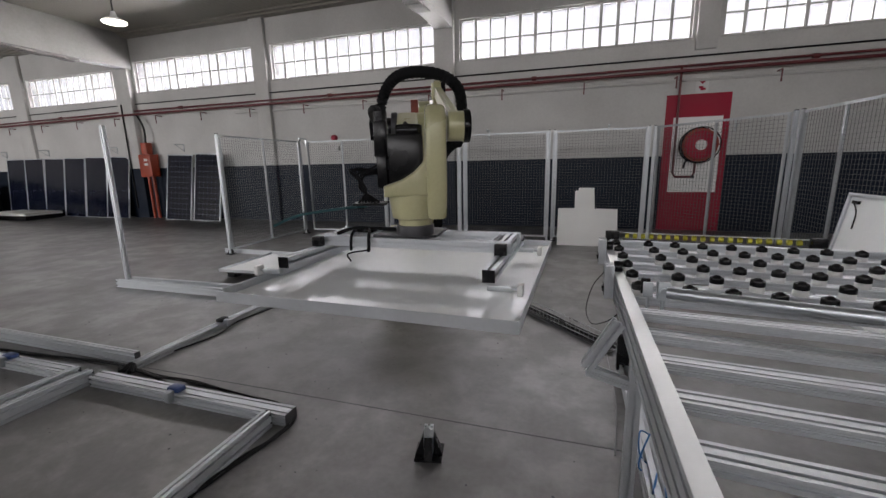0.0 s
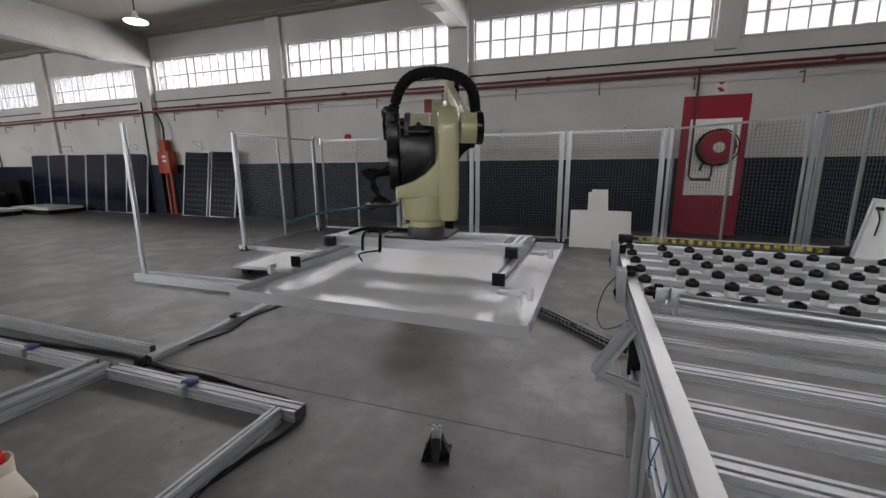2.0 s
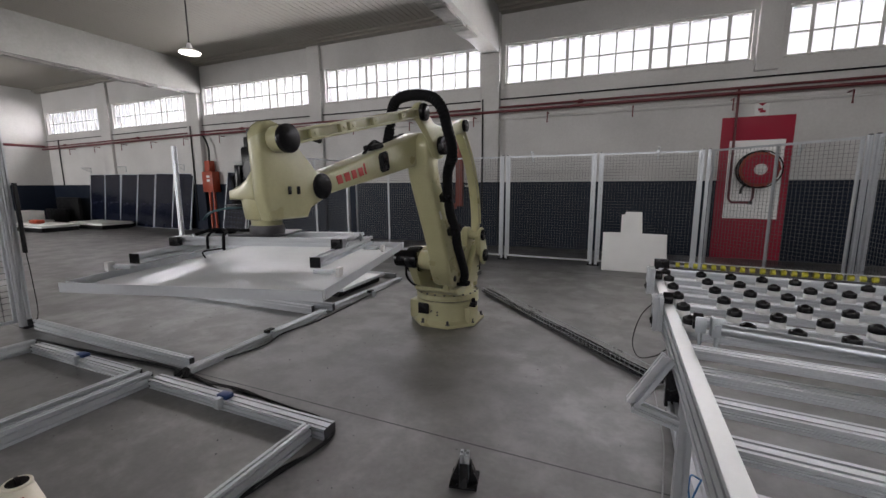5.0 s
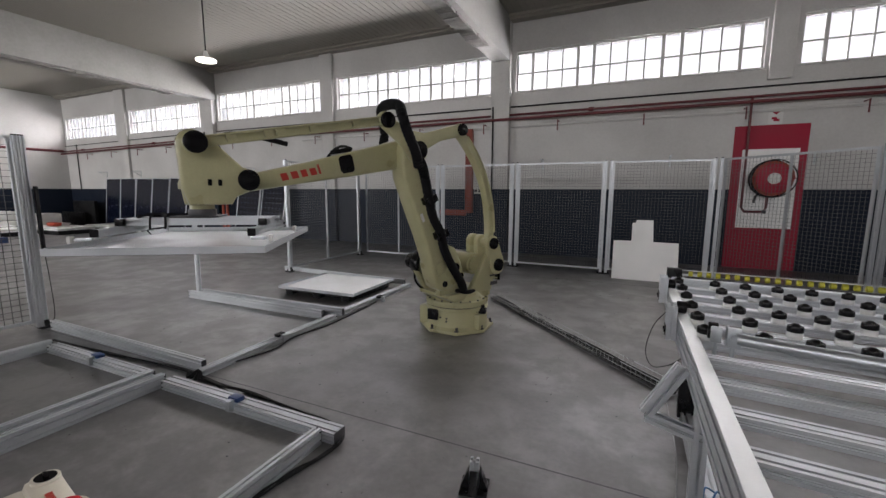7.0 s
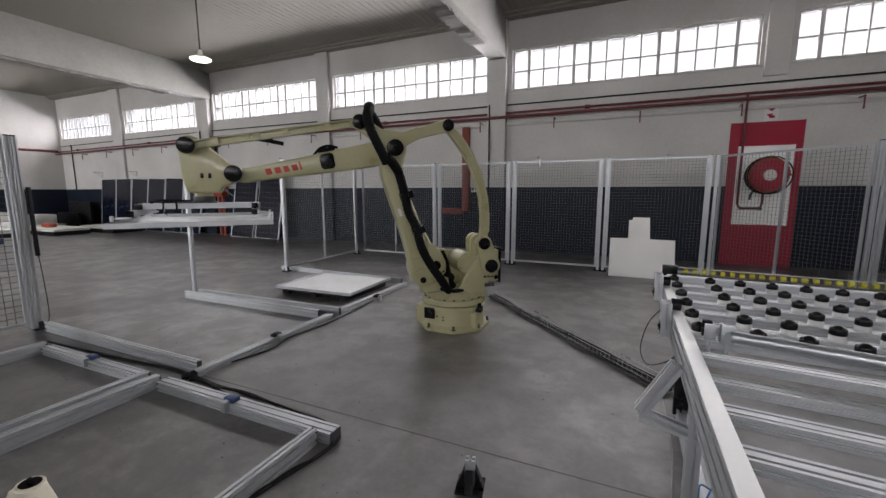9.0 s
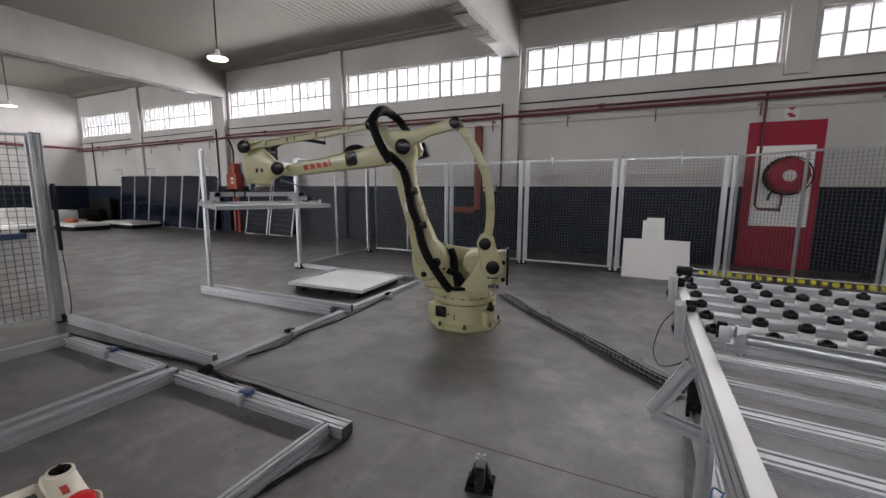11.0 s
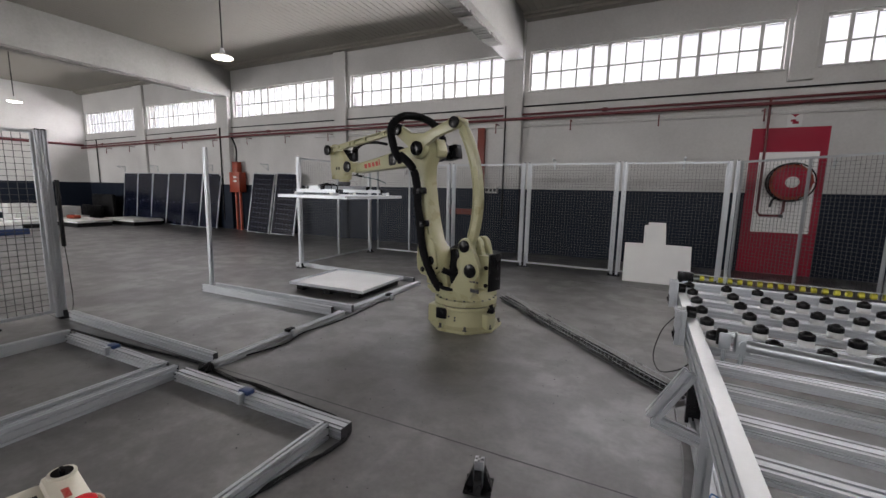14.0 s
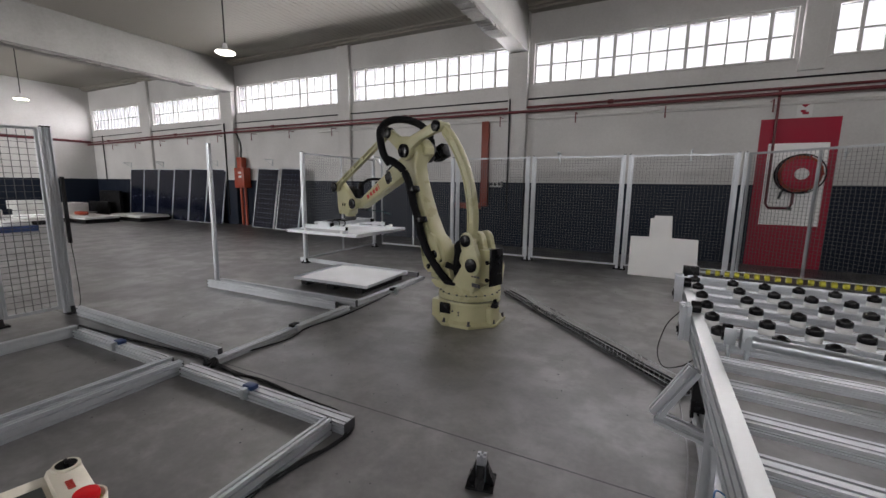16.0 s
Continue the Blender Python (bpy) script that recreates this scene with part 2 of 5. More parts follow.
def extrusion(bm, a, b, w, h, up=(0, 0, 1), module=0.04):
    """A slotted aluminium profile from a to b, w wide and h high; the slots are real grooves."""
    a, b = Vector(a), Vector(b)
    d = (b - a).normalized()
    up = Vector(up)
    side = d.cross(up).normalized()
    up = side.cross(d)
    k = min(1, module / 0.04)
    sw, lip, pw, sd = 0.0062 * k, 0.002 * k, 0.0085 * k, 0.0175 * k

    def face(length):
        n = max(1, round(length / module))
        s, step = [], length / n
        for i in range(n):
            c = -length / 2 + step * (i + 0.5)
            s += [(c - sw, 0), (c - sw, -lip), (c - pw, -lip), (c - pw, -sd), (c + pw, -sd), (c + pw, -lip), (c + sw, -lip), (c + sw, 0)]
        return s
    ring = []
    for s, q in face(w):
        ring.append((s, -h / 2 - q))
    out = [(-w / 2, -h / 2)] + ring + [(w / 2, -h / 2)]
    out += [(w / 2 + q, s) for s, q in face(h)] + [(w / 2, h / 2)]
    out += [(-s, h / 2 + q) for s, q in face(w)] + [(-w / 2, h / 2)]
    out += [(-w / 2 - q, -s) for s, q in face(h)]
    r0 = [bm.verts.new(a + side * x + up * z) for x, z in out]
    r1 = [bm.verts.new(b + side * x + up * z) for x, z in out]
    n = len(out)
    f = [bm.faces.new((r0[i], r0[(i + 1) % n], r1[(i + 1) % n], r1[i])) for i in range(n)]
    f += [bm.faces.new(r0[::-1]), bm.faces.new(r1)]
    bmesh.ops.recalc_face_normals(bm, faces=f)
    return bm


def mesh_object(name, bm, mat, smooth=True):
    me = bpy.data.meshes.new(name)
    bm.to_mesh(me)
    bm.free()
    me.materials.append(mat)
    if smooth:
        me.shade_smooth()
        me.set_sharp_from_angle(angle=radians(38))
    return new(name, me)


def part(name, bm, mat, parent, label=""):
    ob = mesh_object(name, bm, mat)
    ob.parent = parent
    return tagged(ob, label)


def empty(name, m=None, label="", category="", group="", kind=""):
    ob = new(name)
    ob.empty_display_size = 0.1
    if m is not None:
        ob.matrix_basis = m
    return tagged(ob, label, category, group, kind)


def structure(name, bm, mat, label, category):
    return tagged(mesh_object(name, bm, mat), label, category, "", "structure")


# ---- the hall ----
def hall():
    bm = bm_new()
    box(bm, WEST_X - 0.3, EAST_X + 0.3, SOUTH_Y - 0.3, WALL_Y + 0.3, -0.2, 0)
    floor = structure("floor", bm, FLOOR, "glossy stained grey epoxy concrete floor", "floor")
    # saw-cut joints
    for y in (2.06, -3.0, 7.1):
        bm = bm_new()
        box(bm, WEST_X, EAST_X, y - 0.004, y + 0.004, 0.0, 0.0012)
        part("floor_joint", bm, DARK_PLATE, floor, "dark saw-cut joint")

    def windowed(name, y0, y1, label):
        b = bm_new()
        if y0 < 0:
            # leave the added opening for the west fill lamp free
            box(b, WEST_X - 0.3, SOUTH_GAP[0], y0, y1, 0, SILL)
            box(b, SOUTH_GAP[1], EAST_X + 0.3, y0, y1, 0, SILL)
        else:
            edges = [WEST_X - 0.3, WINDOWS[0][0], WINDOWS[0][1], WINDOWS[1][0], WINDOWS[1][1], EAST_X + 0.3]
            for x0, x1 in zip(edges[::2], edges[1::2]):
                box(b, x0, x1, y0, y1, SILL - WEST_DROP, SILL)
            box(b, WEST_X - 0.3, EAST_X + 0.3, y0, y1, 0, SILL - WEST_DROP)
        box(b, WEST_X - 0.3, EAST_X + 0.3, y0, y1, LINTEL, CEIL_Z + 0.2)
        edges = [WEST_X - 0.3] + [v for w in WINDOWS for v in w] + [EAST_X + 0.3]
        for x0, x1 in zip(edges[::2], edges[1::2]):
            box(b, x0, x1, y0, y1, SILL, LINTEL)
        if y0 > 0:
            # the windows of the far bay sit lower
            for x0, x1 in WINDOWS[:2]:
                box(b, x0, x1, y0, y1, LINTEL - WEST_DROP, LINTEL)
        return structure(name, b, WHITE_WALL, label, "wall")
    windowed("wall_north", WALL_Y, WALL_Y + 0.3, "white painted masonry wall below high windows")
    windowed("wall_south", SOUTH_Y - 0.3, SOUTH_Y, "white painted masonry wall")
    for name, x0, x1 in (("wall_west", WEST_X - 0.3, WEST_X), ("wall_east", EAST_X, EAST_X + 0.3)):
        b = bm_new()
        box(b, x0, x1, SOUTH_Y, WALL_Y, 0, CEIL_Z + 0.2)
        structure(name, b, WHITE_WALL, "white painted end wall", "wall")
    b = bm_new()
    box(b, WEST_X, EAST_X, WALL_Y - 0.004, WALL_Y, 0, 1.54)
    structure("dado_north", b, DADO, "dark slate painted band along the wall", "wall paint")
    b = bm_new()
    box(b, WEST_X, WEST_X + 0.004, SOUTH_Y, WALL_Y - 0.004, 0, 1.54)
    structure("dado_west", b, DADO, "dark slate painted band on the end wall", "wall paint")
    # boarded ceiling with a groove between boards
    b = bm_new()
    x = WEST_X
    while x < EAST_X:
        box(b, x, x + 0.142, SOUTH_Y, WALL_Y, CEIL_Z, CEIL_Z + 0.02)
        x += 0.15
    box(b, WEST_X, EAST_X, SOUTH_Y, WALL_Y, CEIL_Z + 0.008, CEIL_Z + 0.1)
    structure("ceiling", b, CEILING, "pale boarded ceiling with narrow grooves", "ceiling")
    # cornice along the wall
    b = bm_new()
    box(b, WEST_X, EAST_X, WALL_Y - 0.22, WALL_Y, CEIL_Z - 0.10, CEIL_Z, 0.0)
    box(b, WEST_X, EAST_X, WALL_Y - 0.30, WALL_Y - 0.22, CEIL_Z - 0.05, CEIL_Z)
    structure("cornice_trim", b, CEILING, "pale stepped cornice under the ceiling", "trim")
    # beams and their brackets, with a rough concrete soffit
    for x0, x1 in ((-13.2, -12.8), (-3.12, -2.72), (6.9, 7.3)):
        b = bm_new()
        box(b, x0, x1, SOUTH_Y, WALL_Y, 4.46, CEIL_Z, 0.015)
        beam = structure("ceiling_beam", b, BEAM_PAINT, "grey-white painted concrete roof beam", "beam")
        b = bm_new()
        rng = random.Random(int(x0 * 10))
        step = (8.4 - SOUTH_Y) / 150
        for i in range(150):
            y = SOUTH_Y + i * step
            h = 0.035 + 0.03 * noise.noise((x0, y * 2.1, 0)) + rng.uniform(-0.006, 0.006)
            x2 = x0 + 0.28 + 0.04 * noise.noise((y * 2.7, 9, x0)) + rng.uniform(-0.015, 0.015)
            box(b, x0 - 0.004 - rng.uniform(0, 0.008), x2, y, y + step * 1.2, 4.455 - h, 4.46 + rng.uniform(0.0, 0.05))
        part("rough_soffit", b, CONCRETE, beam, "bare chipped concrete soffit strip")
    # pilasters between the windows
    gaps = [(a[1], b[0]) for a, b in zip(WINDOWS, WINDOWS[1:])]
    for i, (x0, x1) in enumerate(gaps):
        b = bm_new()
        wide = i in (1, 3)
        box(b, x0 + 0.06, x1 - 0.10, WALL_Y - (0.16 if wide else 0.10), WALL_Y, 3.55 if i == 4 else 0.0, CEIL_Z - 0.1, 0.01)
        structure("pilaster", b, WHITE_WALL, "white plastered wall pilaster", "pilaster")
        if i == 4:
            continue
        d = bm_new()
        box(d, x0 + 0.055, x1 - 0.095, WALL_Y - (0.165 if wide else 0.105), WALL_Y - 0.005, 0, 1.54)
        structure("dado_pilaster", d, DADO, "dark slate painted band on a pilaster", "wall paint")


def sky_backdrop():
    b = bm_new()
    box(b, -46, 16, WALL_Y + 2.8, WALL_Y + 2.85, 2.5, 9.5)
    structure("backdrop", b, SKY_GLOW, "bright white overcast sky outside the windows", "sky")


def window(index, x0, x1):
    w = empty(f"window_{index}", pose(x0, WALL_Y, SILL - (WEST_DROP if index < 3 else 0)), "high steel-framed window with bright frosted panes", "window", "", "structure")
    W, H = x1 - x0, LINTEL - SILL
    b = bm_new()
    for q in ((0, W, 0.08, 0.14, 0, 0.035), (0, W, 0.08, 0.14, H - 0.035, H), (0, 0.04, 0.08, 0.14, 0.035, H - 0.035), (W - 0.04, W, 0.08, 0.14, 0.035, H - 0.035)):
        box(b, *q)
    part("window_frame", b, WHITE_WALL, w)
    b = bm_new()
    box(b, -0.03, W + 0.03, -0.03, 0.08, -0.03, 0.0, 0.006)
    part("window_sill", b, WHITE_WALL, w)
    cols, rail = 14, H * 0.47
    step = (W - 0.08) / cols
    for i in range(1, cols):
        b = bm_new()
        t = 0.030 if i in (1, 4, 5, 9, 10, 13) else 0.014
        box(b, 0.04 + i * step - t, 0.04 + i * step + t, 0.085, 0.13, 0.035, H - 0.035)
        part("mullion", b, WHITE_WALL, w)
    b = bm_new()
    box(b, 0.04, W - 0.04, 0.088, 0.127, rail - 0.014, rail + 0.014)
    part("transom", b, WHITE_WALL, w)
    for i in range(cols):
        for z0, z1 in ((0.035, rail), (rail, H - 0.035)):
            b = bm_new()
            box(b, 0.04 + i * step, 0.04 + (i + 1) * step, 0.108, 0.112, z0, z1)
            part("pane", b, GLASS, w).visible_shadow = False


def pipes():
    def run(name, label, pts, r, mat, brackets=()):
        p = empty(name, pose(0, 0, 0), label, "pipe", "", "")
        b = bm_new()
        for a, c in zip(pts, pts[1:]):
            cyl(b, a, c, r, n=12)
        part("pipe_run", b, mat, p)
        for x, z in brackets:
            b = bm_new()
            tube(b, [(x, WALL_Y, z - 0.06), (x, WALL_Y - 0.2, z - 0.06), (x, WALL_Y - 0.2, z - 0.28)], 0.016, 6, 1)
            part("bracket", b, mat, p)
        return p
    xs = [-20.5 + 1.72 * i for i in range(17)]
    run("sprinkler_pipe", "dull red sprinkler pipe on wall brackets", [(WEST_X, WALL_Y - 0.20, 3.02), (-13.0, WALL_Y - 0.20, 3.14), (EAST_X, WALL_Y - 0.20, 3.16)], 0.032, PIPE_RED, [(x, 3.12 - max(0.0, (-13 - x) * 0.0126)) for x in xs])
    p = run("water_pipe", "dull red water pipe along the wall", [(WEST_X, WALL_Y - 0.10, 3.13), (-13.0, WALL_Y - 0.10, 3.25), (1.92, WALL_Y - 0.10, 3.26), (EAST_X, WALL_Y - 0.10, 3.28)], 0.024, PIPE_RED)
    for x in (-21, -16.2, -11, -6.0, -0.9, 4.1):
        b = bm_new()
        z = 3.255 - max(0.0, (-13 - x) * 0.0126)
        cyl(b, (x - 0.05, WALL_Y - 0.10, z), (x + 0.05, WALL_Y - 0.10, z), 0.045, n=12)
        part("coupling", b, PIPE_RED, p)
    run("conduit", "thin black conduit along the wall", [(WEST_X, WALL_Y - 0.03, 3.36), (-13.0, WALL_Y - 0.03, 3.46), (EAST_X, WALL_Y - 0.03, 3.43)], 0.016, CABLE)
    run("conduit", "thin black conduit dropping down a pilaster", [(-3.08, WALL_Y - 0.19, 3.45), (-3.08, WALL_Y - 0.19, 0.85)], 0.016, CABLE)
    run("conduit", "thin black conduit dropping down a pilaster", [(-13.25, WALL_Y - 0.19, 3.45), (-13.25, WALL_Y - 0.19, 0.3)], 0.02, CABLE)
    run("conduit", "thin black conduit in the corner of the hall", [(-21.6, WALL_Y - 0.04, 3.4), (-21.6, WALL_Y - 0.04, 1.5)], 0.02, CABLE)
    run("conduit", "grey cable duct on the wall", [(-9.1, WALL_Y - 0.02, 3.0), (EAST_X, WALL_Y - 0.02, 3.0)], 0.03, WHITE_WALL)
    run("west_sprinkler_pipe", "dull red pipe along the end wall", [(WEST_X + 0.2, WALL_Y - 0.2, 3.13), (WEST_X + 0.2, SOUTH_Y, 3.13)], 0.05, PIPE_RED)


def wall_brackets():
    first = None
    for x in (-19.6, -17.3, -14.0, -11.2, -6.9, -1.9, 0.68, 3.0):
        if first is None:
            first = empty("wall_bracket", pose(x, WALL_Y, 2.2), "small grey steel bracket on the wall", "bracket", "wall brackets")
            b = bm_new()
            box(b, -0.015, 0.015, -0.32, 0, 0.0, 0.02)
            box(b, -0.015, 0.015, -0.02, 0, -0.2, 0.02)
            part("angle_arm", b, STEEL, first)
            b = bm_new()
            cyl(b, (0, -0.28, 0), (0, -0.01, -0.18), 0.008, n=6)
            part("strut", b, STEEL, first)
        else:
            copy_thing(first, pose(x, WALL_Y, 2.2))


def hose_reel_station():
    y = WALL_Y - 0.004
    b = bm_new()
    for q in ((1.745, 2.89, 2.30, 2.74), (1.745, 1.90, 0.80, 2.30), (2.78, 2.89, 0.80, 2.30), (1.745, 2.89, 0.0, 0.80)):
        box(b, q[0], q[1], y - 0.004, y, q[2], q[3])
    structure("red_wall_field", b, RED_PAINT, "red painted field round the hose reel", "wall paint")
    b = bm_new()
    box(b, 1.90, 2.78, y - 0.003, y, 0.80, 2.30)
    structure("white_wall_field", b, WHITE_BOARD, "white painted field behind the hose reel", "wall paint")
    reel = empty("fire_hose_reel", pose(2.36, WALL_Y, 1.74), "red fire hose reel on the wall, wound with hose", "hose reel")
    b = bm_new()
    cyl(b, (0, -0.12, 0), (0, -0.128, 0), 0.335, n=40)
    part("rear_disc", b, DARK_PLATE, reel)
    b = bm_new()
    cyl(b, (0, -0.318, 0), (0, -0.330, 0), 0.272, n=40, bevel=0.004)
    for k in range(10):
        a = k * math.pi / 5
        tube(b, [(0.26 * math.cos(a), -0.325, 0.26 * math.sin(a)), (0.335 * math.cos(a), -0.325, 0.335 * math.sin(a))], 0.010, 6, 1)
    part("front_disc", b, RED_PAINT, reel)
    b = bm_new()
    for y in (-0.128, -0.325):
        tube(b, [(0.34 * math.cos(k * math.pi / 20), y, 0.34 * math.sin(k * math.pi / 20)) for k in range(41)], 0.011, 8, 1)
    part("rim", b, BLACK_CAP, reel, "dark tubular rim")
    b = bm_new()
    pts = []
    for n in range(16 * 16 + 1):
        turn, a = n / 16, n * math.pi / 8
        layer, across = int(min(turn, 15.99) // 4), turn % 4
        across = across if layer % 2 == 0 else 4 - across
        rad = 0.2 + 0.034 * layer
        pts.append((math.cos(a) * rad, -0.14 - 0.041 * across, math.sin(a) * rad))
    tube(b, pts, 0.018, 6, 1)
    part("hose", b, ORANGE, reel, "wound red rubber hose")
    b = bm_new()
    cyl(b, (0, -0.36, 0), (0, -0.333, 0), 0.1, n=24)
    part("hub", b, WHITE_PLASTIC, reel, "white round hub label")
    b = bm_new()
    cyl(b, (0, -0.3, 0), (0, 0, 0), 0.03)
    tube(b, [(-0.02, -0.1, 0), (-0.2, -0.06, -0.35), (-0.2, 0, -0.45)], 0.02, 8, 1)
    part("axle", b, DARK_PLATE, reel)
    feed = empty("reel_feed_pipe", pose(0, 0, 0), "red feed pipe dropping to the hose reel", "pipe")
    b = bm_new()
    tube(b, [(1.95, WALL_Y - 0.10, 3.26), (1.95, WALL_Y - 0.10, 1.2), (2.0, WALL_Y - 0.1, 1.12), (2.3, WALL_Y - 0.1, 1.12), (2.34, WALL_Y - 0.1, 1.2), (2.34, WALL_Y - 0.1, 1.5)], 0.022, 10, 1)
    part("pipe_run", b, PIPE_RED, feed)
    b = bm_new()
    cyl(b, (2.3, WALL_Y - 0.1, 1.12), (2.3, WALL_Y - 0.2, 1.12), 0.03, n=12)
    part("valve", b, DARK_PLATE, feed)
    sign = empty("fire_hose_sign", pose(2.36, WALL_Y, 2.9), "small white sign with a red arrow and hose symbol", "sign")
    b = bm_new()
    box(b, -0.11, 0.11, -0.004, 0, -0.15, 0.15)
    part("sign_plate", b, WHITE_PLASTIC, sign)
    b = bm_new()
    prism(b, [(-0.025, 0.13), (0.025, 0.13), (0.025, 0.08), (0.07, 0.08), (0, 0.02), (-0.07, 0.08), (-0.025, 0.08)], -0.006, -0.0045)
    box(b, -0.06, 0.02, -0.006, -0.0045, -0.06, -0.02)
    box(b, -0.03, 0.06, -0.006, -0.0045, -0.10, -0.055)
    part("symbol", b, RED_PAINT, sign)


def lamps():
    first = None
    for x, y in ((-7.45, 5.52), (-17.5, 5.85), (2.6, 5.5), (-7.45, -2.0), (-17.5, -2.0), (2.6, -2.0)):
        m = pose(x, y, 3.92)
        if first:
            copy_thing(first, m)
            continue
        first = empty("pendant_lamp", m, "round white pendant lamp glowing on a thin cable", "lamp", "pendant lamps")
        b = bm_new()
        cyl(b, (0, 0, 0), (0, 0, 0.05), 0.19, 0.12, 32, 0.01)
        cyl(b, (0, 0, 0.05), (0, 0, 0.16), 0.06, 0.03, 20)
        part("shade", b, WHITE_PLASTIC, first)
        b = bm_new()
        cyl(b, (0, 0, -0.02), (0, 0, -0.001), 0.165, 0.18, 32, 0.006)
        part("diffuser", b, LAMP_GLOW, first, "glowing warm diffuser disc")
        b = bm_new()
        cyl(b, (0, 0, 0.16), (0, 0, CEIL_Z - 3.92), 0.012, n=8)
        part("cable", b, CABLE, first)


# ---- fences ----
def fence_post(fence, x, y, z0=0.0, z1=2.03, foot=True):
    b = bm_new()
    extrusion(b, (0, 0, z0 + 0.02), (0, 0, z1), 0.045, 0.045, (0, 1, 0))
    p = part("post", b, ALU, fence, "slotted aluminium post")
    p.matrix_basis = pose(x, y, 0)
    b = bm_new()
    box(b, -0.018, 0.018, -0.018, 0.018, z1, z1 + 0.012, 0.003)
    part("cap", b, BLACK, p)
    if foot:
        b = bm_new()
        box(b, -0.06, 0.06, -0.06, 0.06, z0, z0 + 0.02, 0.004)
        prism(b, [(-0.055, z0 + 0.02), (-0.024, z0 + 0.02), (-0.024, z0 + 0.09)], -0.02, 0.02)
        prism(b, [(0.055, z0 + 0.02), (0.024, z0 + 0.02), (0.024, z0 + 0.09)], -0.02, 0.02)
        part("foot", b, BLACK, p, "black foot bracket")
    return p


def fence_panel(fence, a, c, mids=(), z0=0.09, z1=2.02, pitch=0.05, r=0.0016, wire_mat=WIRE):
    """A framed wire-mesh panel between two floor points."""
    a, c = Vector((*a, 0)), Vector((*c, 0))
    L = (c - a).length
    turn = math.degrees(math.atan2(c.y - a.y, c.x - a.x))
    b = bm_new()

    def wire(q0, q1, off):
        d = (q1 - q0).normalized()
        s = Vector((0, 1, 0)).cross(d) * r
        o = Vector((0, off, 0))
        k = [q0 + s + o, q0 - s + o, q1 - s + o, q1 + s + o]
        h = Vector((0, r, 0))
        lo, hi = [b.verts.new(v - h) for v in k], [b.verts.new(v + h) for v in k]
        for i in range(4):
            b.faces.new((lo[i], lo[(i + 1) % 4], hi[(i + 1) % 4], hi[i]))
        b.faces.new(lo)
        b.faces.new(hi[::-1])
    n = int((L - 0.06) / pitch)
    for i in range(1, n):
        x = 0.03 + (L - 0.06) * i / n
        wire(Vector((x, 0, z0 + 0.015)), Vector((x, 0, z1 - 0.03)), -r)
    n = int((z1 - z0 - 0.045) / pitch)
    for i in range(1, n):
        z = z0 + 0.015 + (z1 - z0 - 0.045) * i / n
        wire(Vector((0.03, 0, z)), Vector((L - 0.03, 0, z)), r)
    p = part("mesh_panel", b, wire_mat, fence, "square wire mesh in an aluminium frame")
    p.matrix_basis = pose(a.x, a.y, 0, 0, 0, turn)
    for q0, q1 in (((0, z0), (L, z0)), ((0, z1 - 0.015), (L, z1 - 0.015))):
        b = bm_new()
        extrusion(b, (q0[0], 0, q0[1]), (q1[0], 0, q1[1]), 0.03, 0.03, module=0.03)
        part("rail", b, ALU, p)
    for x in (0.016, L - 0.016, *mids):
        b = bm_new()
        extrusion(b, (x, 0, z0 + 0.015), (x, 0, z1 - 0.03), 0.03, 0.03, (0, 1, 0), 0.03)
        part("stile", b, ALU, p)
    return p


